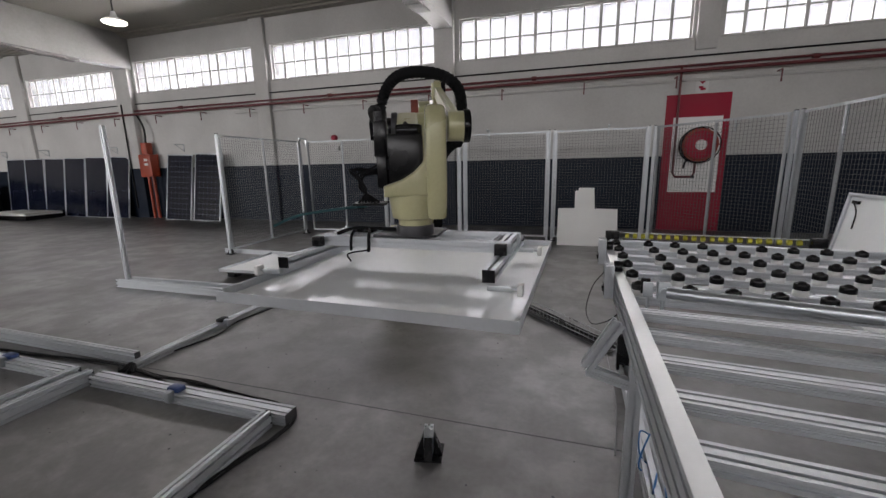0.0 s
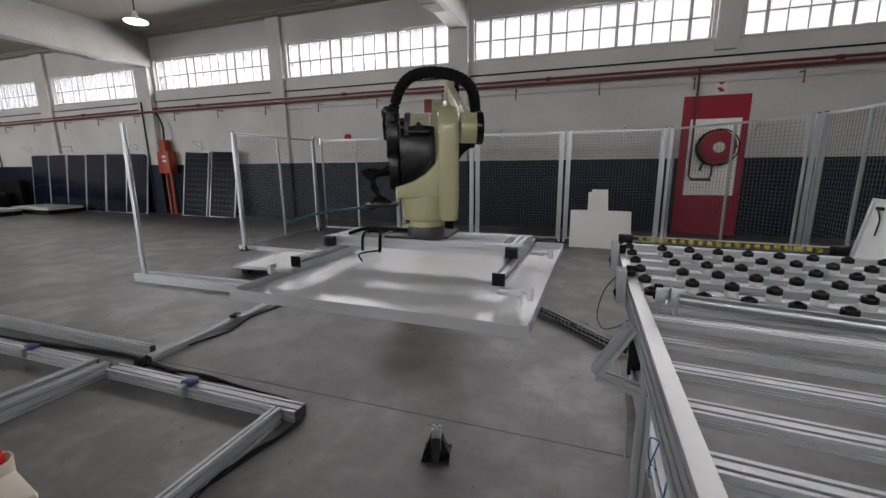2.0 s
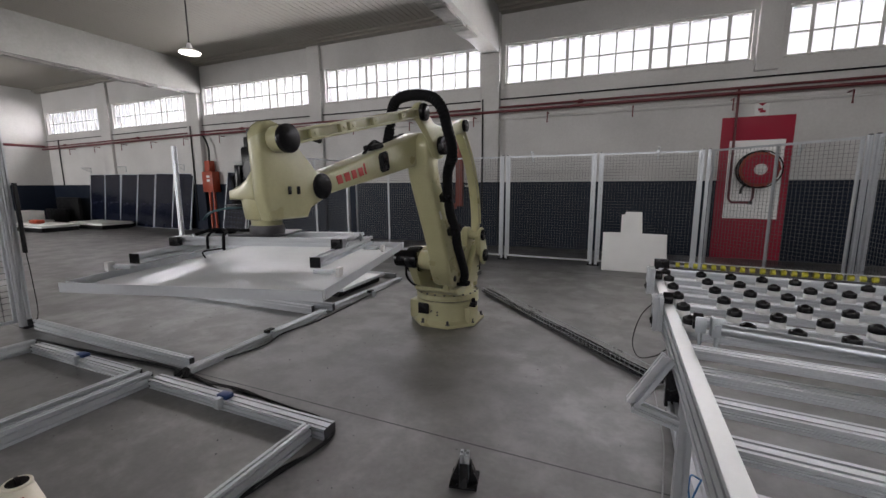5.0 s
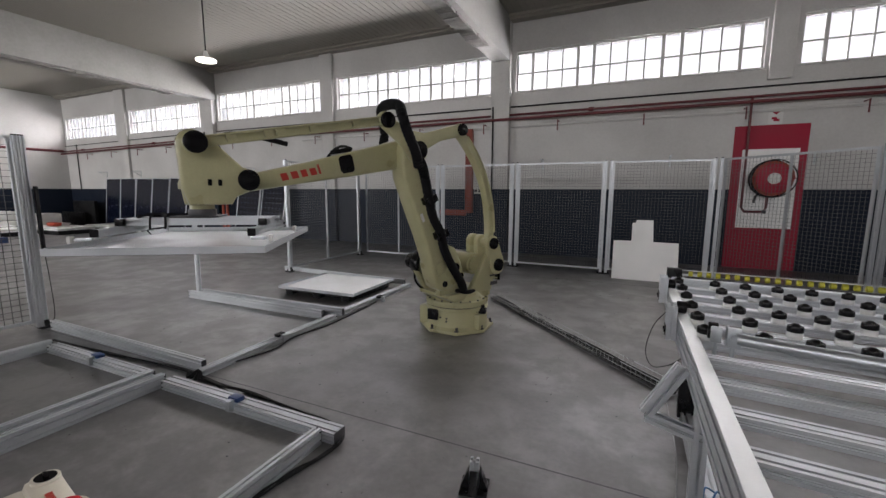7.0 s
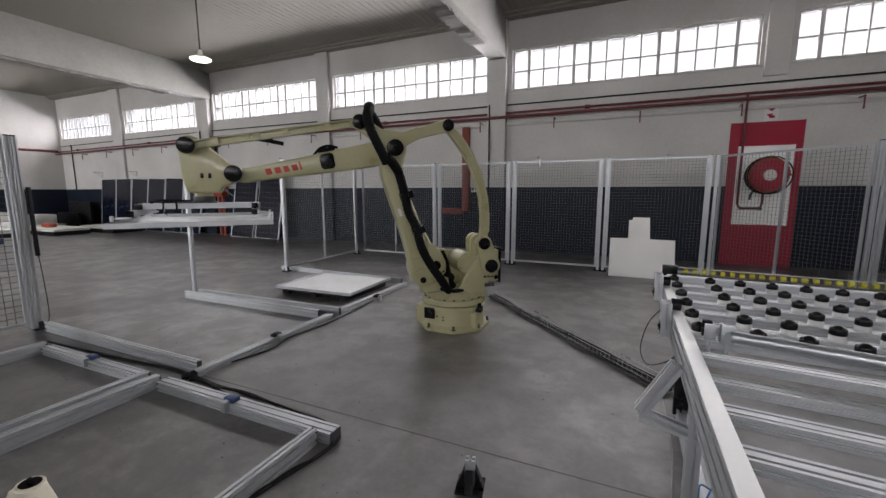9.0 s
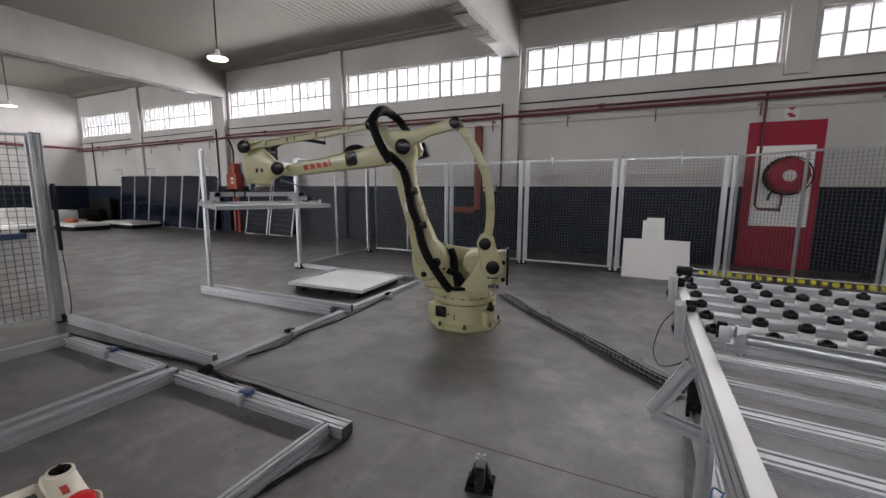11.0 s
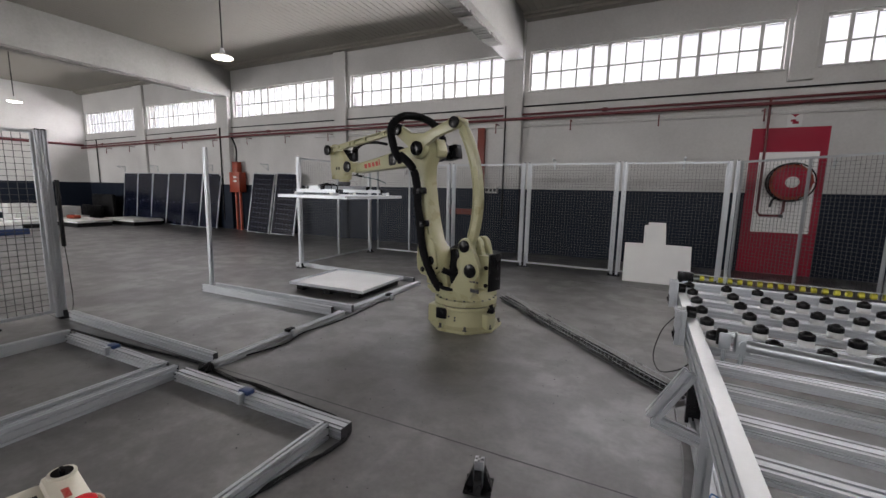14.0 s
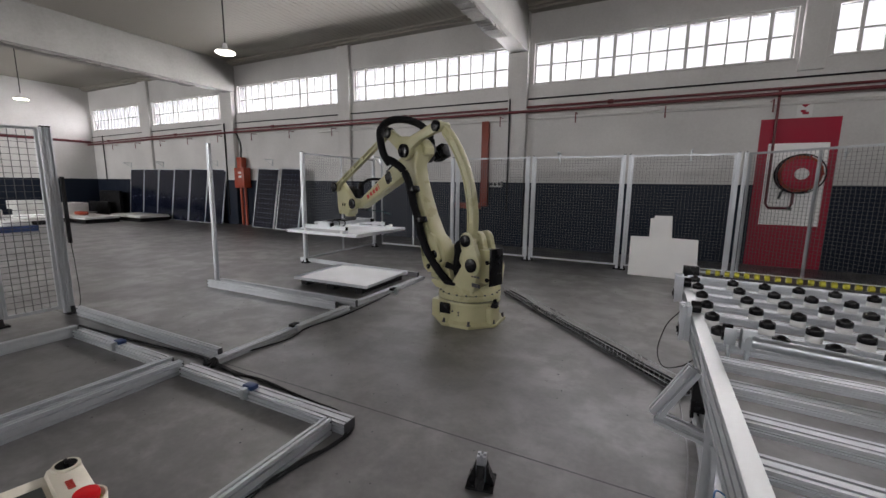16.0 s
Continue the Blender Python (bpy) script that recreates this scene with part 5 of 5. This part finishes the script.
def gripper(r):
    """Clamping frame: origin at the flange, panel plane FLANGE_RISE below."""
    b = bm_new()
    cyl(b, (0, 0, -0.022), (0, 0, 0.025), 0.085, n=28, bevel=0.004)
    g = part("gripper", b, DARK_PLATE, r, "aluminium clamping gripper frame")
    b = bm_new()
    prism(b, [(-0.19, -0.05), (0.06, -0.05), (0.10, 0.0), (0.08, 0.22), (-0.21, 0.22)], 0, 0.012, 0.002)
    bmesh.ops.transform(b, matrix=Matrix(((1, 0, 0, 0), (0, 0, 1, 0), (0, 1, 0, -0.0345), (0, 0, 0, 1))), verts=b.verts)
    bmesh.ops.recalc_face_normals(b, faces=b.faces)
    part("mounting_plate", b, DARK_PLATE, g, "dark grey mounting plate")

    def prof(name, a, c, w, h):
        q = bm_new()
        extrusion(q, a, c, w, h)
        return part(name, q, ALU, g)
    z = -0.058
    x0, x1, y0, y1 = -0.50, 0.445, -0.035, 0.20
    prof("cross_beam", (x0, y0, z), (x1, y0, z), 0.045, 0.045)
    prof("cross_beam", (x0, y1, z), (x1, y1, z), 0.045, 0.045)
    for s, x in ((-1, -0.465), (1, 0.41)):
        prof("end_beam", (x, y0 + 0.023, z), (x, y1 - 0.023, z), 0.045, 0.045)
        prof("end_beam", (x - 0.05 * s, y0 + 0.023, z), (x - 0.05 * s, y1 - 0.023, z), 0.02, 0.04)
        prof("clamp_rail", (x, -0.33, z - 0.046), (x, 0.42, z - 0.046), 0.045, 0.045)
        for y in (-0.333, 0.423):
            q = bm_new()
            box(q, x - 0.023, x + 0.023, y - 0.003, y + 0.003, z - 0.069, z - 0.023)
            part("end_cap", q, BLACK_CAP, g)
        q = bm_new()
        box(q, x - 0.03, x + 0.02, y0 - 0.06, y0 - 0.024, z - 0.03, z + 0.022, 0.004)
        cyl(q, (x - 0.005, y0 - 0.062, z), (x - 0.005, y0 - 0.058, z), 0.008, n=10)
        part("corner_bracket", q, BLACK_CAP, g)
        for y in (-0.35, 0.31):
            q = bm_new()
            box(q, min(x, x + 0.085 * s), max(x, x + 0.085 * s), y - 0.012, y + 0.012, -0.148, -0.128, 0.003)
            cyl(q, (x + 0.085 * s, y, -0.138), (x + 0.11 * s, y, -0.138), 0.005, n=8)
            part("clamp_cylinder", q, STEEL, g)
            q = bm_new()
            box(q, x + 0.115 * s - 0.01, x + 0.115 * s + 0.01, y - 0.02, y + 0.02, -0.16, -0.118, 0.004)
            part("clamp_pad", q, WHITE_PLASTIC, g)
    for pts, rad in (([(-0.34, 0.14, -0.03), (-0.30, 0.06, -0.012), (-0.24, 0.01, -0.015), (-0.205, -0.065, -0.03), (-0.205, -0.07, -0.085), (-0.22, -0.05, -0.10)], 0.008),
                     ([(-0.22, -0.06, -0.095), (-0.29, -0.11, -0.105), (-0.26, -0.14, -0.13)], 0.004),
                     ([(-0.40, -0.02, -0.03), (-0.33, 0.02, -0.008), (-0.24, 0.06, -0.012), (-0.12, 0.08, -0.015)], 0.009),
                     ([(-0.36, 0.10, -0.03), (-0.32, 0.0, -0.02), (-0.30, -0.06, -0.04), (-0.31, -0.05, -0.10)], 0.007)):
        q = bm_new()
        tube(q, pts, rad, 7)
        part("cable_loop", q, HOSE, g)
    q = bm_new()
    box(q, -0.35, -0.25, 0.06, 0.11, -0.0345, -0.012, 0.004)
    part("junction_block", q, BLACK_CAP, g)
    return g


def solar_panel(name, m, w, l, label, face_down=True, group="", cells=True):
    """A framed module: origin at its middle, x across w, y along l. Its white back faces up."""
    p = empty(name, m, label, "solar panel", group)
    fr, h = 0.028, 0.04
    for q in ((-w / 2, w / 2, -l / 2, -l / 2 + fr), (-w / 2, w / 2, l / 2 - fr, l / 2), (-w / 2, -w / 2 + fr, -l / 2 + fr, l / 2 - fr), (w / 2 - fr, w / 2, -l / 2 + fr, l / 2 - fr)):
        b = bm_new()
        box(b, *q, -h, -h + 0.003)
        x0, x1, y0, y1 = q
        # outer wall and inner flange
        if x1 - x0 > y1 - y0:
            yo = y0 if y0 < 0 else y1 - 0.004
            box(b, x0, x1, yo, yo + 0.004, -h + 0.003, 0)
        else:
            xo = x0 if x0 < 0 else x1 - 0.004
            box(b, xo, xo + 0.004, y0, y1, -h + 0.003, 0)
        part("frame_side", b, ALU, p)
    b = bm_new()
    box(b, -w / 2 + 0.004, w / 2 - 0.004, -l / 2 + 0.004, l / 2 - 0.004, -h + 0.004, -h + 0.009)
    part("back_sheet", b, PV_BACK, p, "glossy white back sheet")
    b = bm_new()
    box(b, -w / 2 + 0.01, w / 2 - 0.01, -l / 2 + 0.01, l / 2 - 0.01, -h - 0.003, -h)
    part("cell_face", b, PV_CELL, p, "dark blue glass cell face")
    return p


def leaning_module(x, y, lean, roll, turn=0.0, h=1.96, w=0.99, cells=False):
    """A module leaning on the wall, cells to the room."""
    m = pose(x, y, 0.0, 0, 0, turn) @ pose(0, 0, 0, -lean, 0, 0) @ pose(0, 0, 0, 0, roll, 0)
    p = empty("solar_panel", m, "dark blue solar panel leaning against the wall", "solar panel", "solar panels along the wall")
    b = bm_new()
    for q in ((0, w, 0, 0.03), (0, w, h - 0.03, h), (0, 0.03, 0.03, h - 0.03), (w - 0.03, w, 0.03, h - 0.03)):
        box(b, q[0], q[1], -0.02, 0.02, q[2], q[3], 0.003)
    part("frame", b, ALU, p)
    b = bm_new()
    box(b, 0.03, w - 0.03, -0.012, 0.0, 0.03, h - 0.03)
    part("backing", b, PV_GRID if cells else PV_CELL, p)
    if cells:
        nx, nz = 6, 12
        sx, sz = (w - 0.09) / nx, (h - 0.09) / nz
        first = None
        for i in range(nx):
            for k in range(nz):
                if first is None:
                    b = bm_new()
                    c, e = sx - 0.006, 0.022
                    prism(b, [(e, 0), (c - e, 0), (c, e), (c, sz - 0.006 - e), (c - e, sz - 0.006), (e, sz - 0.006), (0, sz - 0.006 - e), (0, e)], -0.0145, -0.0125)
                    first = part("cell", b, PV_CELL, p)
                    o = first
                else:
                    o = new("cell", first.data)
                    o.parent = p
                o.matrix_basis = pose(0.045 + i * sx, 0, 0.045 + k * sz)
    return p


def far_side():
    # modules along the wall
    for x, y, lean, roll, cells in ((-19.45, 9.42, 6, 0, False), (-18.46, 9.42, 6, 0, False), (-17.4, 9.36, 7, 1.5, False), (-16.4, 9.36, 7, 1.5, False), (-15.38, 9.36, 7, 1.5, False), (-14.38, 9.33, 8, 2, False),
                                    (-11.7, 9.22, 9, 2, True), (-10.6, 9.2, 9, 2, True)):
        leaning_module(x, y, lean, roll, cells=cells)
    b = bm_new()
    p = empty("dark_panel_stack", pose(-21.3, 9.2, 0), "low dark panels standing in the corner", "panel stack")
    box(b, 0, 1.6, 0, 0.12, 0, 1.05, 0.01)
    part("panel", b, BLACK, p)
    b = bm_new()
    box(b, -0.2, 1.3, -0.3, -0.2, 0, 0.6, 0.01)
    part("panel", b, BLACK, p)

    def stack(x, y, w, d, layers, label, turn=0):
        s = empty("panel_stack", pose(x, y, 0, 0, 0, turn), label, "panel stack", "stacks of panels on pallets")
        q = bm_new()
        box(q, 0.02, w - 0.02, 0.02, d - 0.02, 0, 0.14)
        part("pallet", q, BLACK, s, "black plastic pallet")
        z = 0.14
        for i in range(layers):
            q = bm_new()
            o = 0.03 * math.sin(3.1 * i + x)
            box(q, o, w + o, 0.5 * o, d + 0.5 * o, z, z + 0.04, 0.004)
            part("framed_panel", q, PAPER if i % 2 else WHITE_BOARD, s)
            z += 0.043
        return z
    stack(-19.3, 6.9, 2.2, 1.05, 2, "pale panels stacked on a black pallet")
    stack(-18.3, 8.2, 2.0, 1.0, 2, "pale panels stacked on a black pallet")
    stack(-19.6, 5.6, 1.7, 1.0, 3, "pale panels stacked on a black pallet")
    stack(-21.0, 7.2, 1.2, 1.2, 2, "pale panels stacked on a black pallet")
    for x, y, z, w, d, h in ((-20.9, 7.3, 0.23, 1.0, 0.9, 0.36), (-20.6, 6.2, 0, 1.1, 1.0, 0.42), (-20.7, 6.1, 0.425, 0.9, 0.8, 0.3), (-19.7, 4.6, 0, 1.0, 0.8, 0.5)):
        c = empty("carton", pose(x, y, z), "white carton on the stacked panels", "box", "cartons")
        q = bm_new()
        box(q, 0, w, 0, d, 0, h, 0.01)
        part("carton_body", q, PAPER, c)
        q = bm_new()
        box(q, w * 0.45, w * 0.55, 0, d, h, h + 0.003)
        part("tape", q, WHITE_PLASTIC, c)
    c = empty("orange_bundle", pose(-18.6, 7.2, 0.232), "small orange bundle on a stack of panels", "bundle")
    q = bm_new()
    box(q, 0, 0.5, 0, 0.25, 0, 0.13, 0.04)
    part("bundle", q, ORANGE, c)
    c = empty("blue_pallet", pose(-16.9, 4.5, 0), "blue pallet with pale goods on the floor", "pallet")
    q = bm_new()
    box(q, 0, 1.0, 0, 0.8, 0, 0.16, 0.01)
    part("pallet", q, BLUE, c)
    q = bm_new()
    box(q, 0.1, 0.9, 0.1, 0.7, 0.162, 0.3, 0.02)
    part("goods", q, PAPER, c)
    # orange hydrant box
    h = empty("hydrant_cabinet", pose(-12.47, WALL_Y - 0.2, 0), "orange fire hydrant cabinet on a post", "hydrant cabinet")
    q = bm_new()
    box(q, -0.22, 0.26, -0.14, 0.14, 1.28, 1.95, 0.02)
    part("cabinet", q, ORANGE, h)
    q = bm_new()
    box(q, -0.14, 0.10, -0.08, 0.12, 1.95, 2.3, 0.02)
    part("upper_box", q, ORANGE, h)
    for x in (-0.08, 0.12):
        q = bm_new()
        cyl(q, (x, 0, 0), (x, 0, 1.28), 0.045, n=14)
        part("stand_pipe", q, ORANGE, h)
    q = bm_new()
    tube(q, [(0.0, 0, 2.3), (0.02, 0, 2.7), (-0.2, 0.05, 3.05), (-0.45, 0.1, 3.2)], 0.03, 8)
    part("feed_hose", q, CABLE, h)
    for z in (1.75, 1.62):
        q = bm_new()
        box(q, 0.0, 0.14, -0.146, -0.141, z, z + 0.07)
        part("label_plate", q, WHITE_PLASTIC, h)
    # channel frame behind the fence
    t = empty("channel_frame", pose(0, 0, 0), "dull red painted channel frame on the wall", "channel frame")
    q = bm_new()
    box(q, -3.80, -3.62, WALL_Y - 0.10, WALL_Y - 0.004, 0.95, 3.0, 0.004)
    part("upright", q, RUST_RED, t)
    q = bm_new()
    box(q, -4.5, -3.80, WALL_Y - 0.10, WALL_Y - 0.004, 0.88, 1.02, 0.004)
    part("crossbar", q, RUST_RED, t)
    s = empty("call_point", pose(-6.0, WALL_Y - 0.06, 2.2), "small red alarm sounder on the wall", "alarm")
    q = bm_new()
    cyl(q, (0, 0.06, 0), (0, -0.04, 0), 0.09, 0.07, 20, 0.01)
    part("sounder", q, RED_PAINT, s)
    q = bm_new()
    box(q, 0.02, 0.14, -0.02, 0.06, -0.32, -0.2, 0.01)
    part("junction_box", q, WHITE_PLASTIC, s)
    s = empty("socket_box", pose(-3.5, WALL_Y - 0.12, 1.5), "grey socket box on the wall", "socket")
    q = bm_new()
    box(q, -0.05, 0.25, 0, 0.12, -0.07, 0.07, 0.01)
    part("box_body", q, WHITE_WALL, s)
    for k in range(3):
        q = bm_new()
        cyl(q, (0.0 + 0.1 * k, 0, 0), (0.0 + 0.1 * k, -0.02, 0), 0.035, n=16)
        part("socket", q, DARK_PLATE, s)
    # white board on the fence
    w = empty("white_board", pose(0, 7.56, 0, -6, 0, 0), "white stepped board leaning on the fence", "board")
    q = bm_new()
    prism(q, [(-0.23, 0), (0.78, 0), (0.755, 0.655), (0.385, 0.66), (0.365, 1.02), (0.11, 1.02), (0.105, 0.975), (0.05, 0.97), (0.05, 0.665), (-0.23, 0.66)], -0.01, 0.01, 0.002)
    part("board", q, WHITE_BOARD, w)
    # panel leaning on the right-hand fence, back to the room
    f = empty("leaning_panel", pose(2.40, 5.0, 0, 0, 9, 0), "white-backed solar panel leaning on the fence", "solar panel")
    q = bm_new()
    for y0, y1, z0, z1 in ((-1.9, 0, 0, 0.035), (-1.9, 0, 1.095, 1.13), (-0.035, 0, 0.035, 1.095), (-1.9, -1.865, 0.035, 1.095)):
        box(q, -0.02, 0.02, y0, y1, z0, z1, 0.002)
    part("frame", q, ALU, f)
    q = bm_new()
    box(q, 0.0, 0.008, -1.865, -0.035, 0.035, 1.095)
    part("back_sheet", q, PV_BACK, f)
    q = bm_new()
    tube(q, [(-0.01, -0.1, 1.05), (-0.015, -0.2, 0.95), (-0.015, -0.22, 0.8)], 0.006, 6)
    box(q, -0.025, 0.0, -0.19, -0.10, 1.03, 1.06, 0.004)
    part("junction_cable", q, CABLE, f)


def unload_pallet():
    p = empty("low_pallet", pose(-3.93, 4.83, 0), "low black pallet on the floor beside profiles", "pallet")
    b = bm_new()
    box(b, -0.57, 0.57, -0.50, 0.50, 0.05, 0.085, 0.004)
    for x in (-0.5, 0, 0.5):
        box(b, x - 0.06, x + 0.06, -0.50, 0.50, 0, 0.05, 0.003)
    part("deck", b, BLACK, p)
    solar_panel("solar_panel", pose(-3.93, 4.83, 0.132, 0, 0, 2.0), 1.28, 1.12, "white-backed solar panel lying face down on a low pallet")



def teach_pendant():
    """Origin at a corner of the face; x along the top edge, y down the face, z out of it."""
    p = empty("teach_pendant", None, "ivory robot teach pendant with a red emergency button", "teach pendant")
    b = bm_new()
    box(b, -0.006, 0.036, -0.013, 0.20, -0.030, 0.0, 0.010)
    part("housing", b, PENDANT, p)
    b = bm_new()
    box(b, 0.030, 0.27, -0.010, 0.20, -0.040, -0.008, 0.008)
    part("screen_housing", b, PENDANT, p)
    b = bm_new()
    box(b, 0.0, 0.262, 0.0, 0.196, -0.060, -0.036, 0.008)
    part("back_shell", b, PENDANT, p)
    b = bm_new()
    cyl(b, (0.0125, 0.004, -0.004), (0.0125, 0.004, 0.003), 0.0165, n=28, bevel=0.0015)
    ring = part("key_ring", b, PENDANT, p)
    b = bm_new()
    cyl(b, (0.0125, 0.004, 0.0031), (0.0125, 0.004, 0.0036), 0.0125, n=24)
    box(b, 0.010, 0.015, -0.002, 0.011, 0.0036, 0.009, 0.001)
    part("key_switch", b, BLACK_CAP, ring)
    x, y = 0.0145, 0.116
    b = bm_new()
    cyl(b, (x, y, 0.0), (x, y, 0.007), 0.0165, n=28)
    collar = part("button_collar", b, YELLOW, p, "yellow button collar")
    b = bm_new()
    cyl(b, (x, y, 0.007), (x, y, 0.024), 0.0135, 0.015, 28, 0.005)
    part("emergency_button", b, RED_BUTTON, collar, "red mushroom button")
    b = bm_new()
    arc = range(60, 235, 15)
    pts = [(x + 0.021 * math.cos(radians(a)), y + 0.021 * math.sin(radians(a))) for a in arc]
    inner = [(x + 0.0188 * math.cos(radians(a)), y + 0.0188 * math.sin(radians(a))) for a in arc]
    lo = [b.verts.new((u, v, -0.01)) for u, v in pts + inner[::-1]]
    hi = [b.verts.new((u, v, 0.016)) for u, v in pts + inner[::-1]]
    n = len(lo)
    b.faces.new(lo[::-1])
    b.faces.new(hi)
    for i in range(n):
        b.faces.new((lo[i], lo[(i + 1) % n], hi[(i + 1) % n], hi[i]))
    bmesh.ops.recalc_face_normals(b, faces=b.faces)
    part("button_guard", b, PENDANT, p)
    b = bm_new()
    box(b, 0.042, 0.25, 0.022, 0.17, -0.0078, -0.006)
    part("screen", b, SCREEN, p, "dark pendant screen")
    b = bm_new()
    for k in range(5):
        box(b, 0.014, 0.022, 0.042 + 0.0045 * k, 0.045 + 0.0045 * k, 0.0003, 0.001)
    part("logo_mark", b, RED_MARK, p, "red logo bars")
    return p


PENDANT_TURN = Matrix(((-0.17, 0.984, 0.061), (-0.985, -0.171, 0.021), (0.031, -0.057, 0.998))).to_4x4()
PENDANT_ROWS = [(0, -0.909, 0.295, 0.957), (1, -0.880, 0.324, 1.044), (1.5, -0.752, 0.327, 1.119), (2, -0.786, 0.309, 1.090), (2.6, -0.822, 0.302, 1.059), (3, -0.793, 0.295, 1.066), (3.5, -0.753, 0.271, 1.093),
                (4, -0.738, 0.260, 1.080), (6.5, -0.730, 0.267, 1.073), (7, -0.730, 0.258, 1.077), (9, -0.724, 0.261, 1.077), (12.5, -0.712, 0.247, 1.079), (14.5, -0.700, 0.244, 1.082), (16, -0.704, 0.263, 1.082)]

hall()
sky_backdrop()
for i, (x0, x1) in enumerate(WINDOWS):
    window(i + 1, x0, x1)
pipes()
wall_brackets()
hose_reel_station()
lamps()
fences()
floor_layout()
ball_table()
far_side()
unload_pallet()
ROBOT = robot()
CARRIED = solar_panel("carried_solar_panel", None, PANEL_A, PANEL_B, "white-backed solar panel held by the robot's gripper")
TEACH = teach_pendant()


def motions():
    times = [0.25 * i for i in range(65)]
    poses = {t: robot_poses(min(t, 15.9999)) for t in times}
    for ob in ROBOT.children:
        name = ob.name.split(".")[0]
        if name in poses[0]:
            walk(ob, [(t, poses[t][name]) for t in times])
    walk(CARRIED, [(t, pose(*BASE, 0) @ poses[t]["gripper"] @ pose(-0.005, 0.057, -FLANGE_RISE)) for t in times])
    walk(TEACH, [(t, Matrix.Translation((x, y, z)) @ PENDANT_TURN) for t, x, y, z in PENDANT_ROWS])


motions()
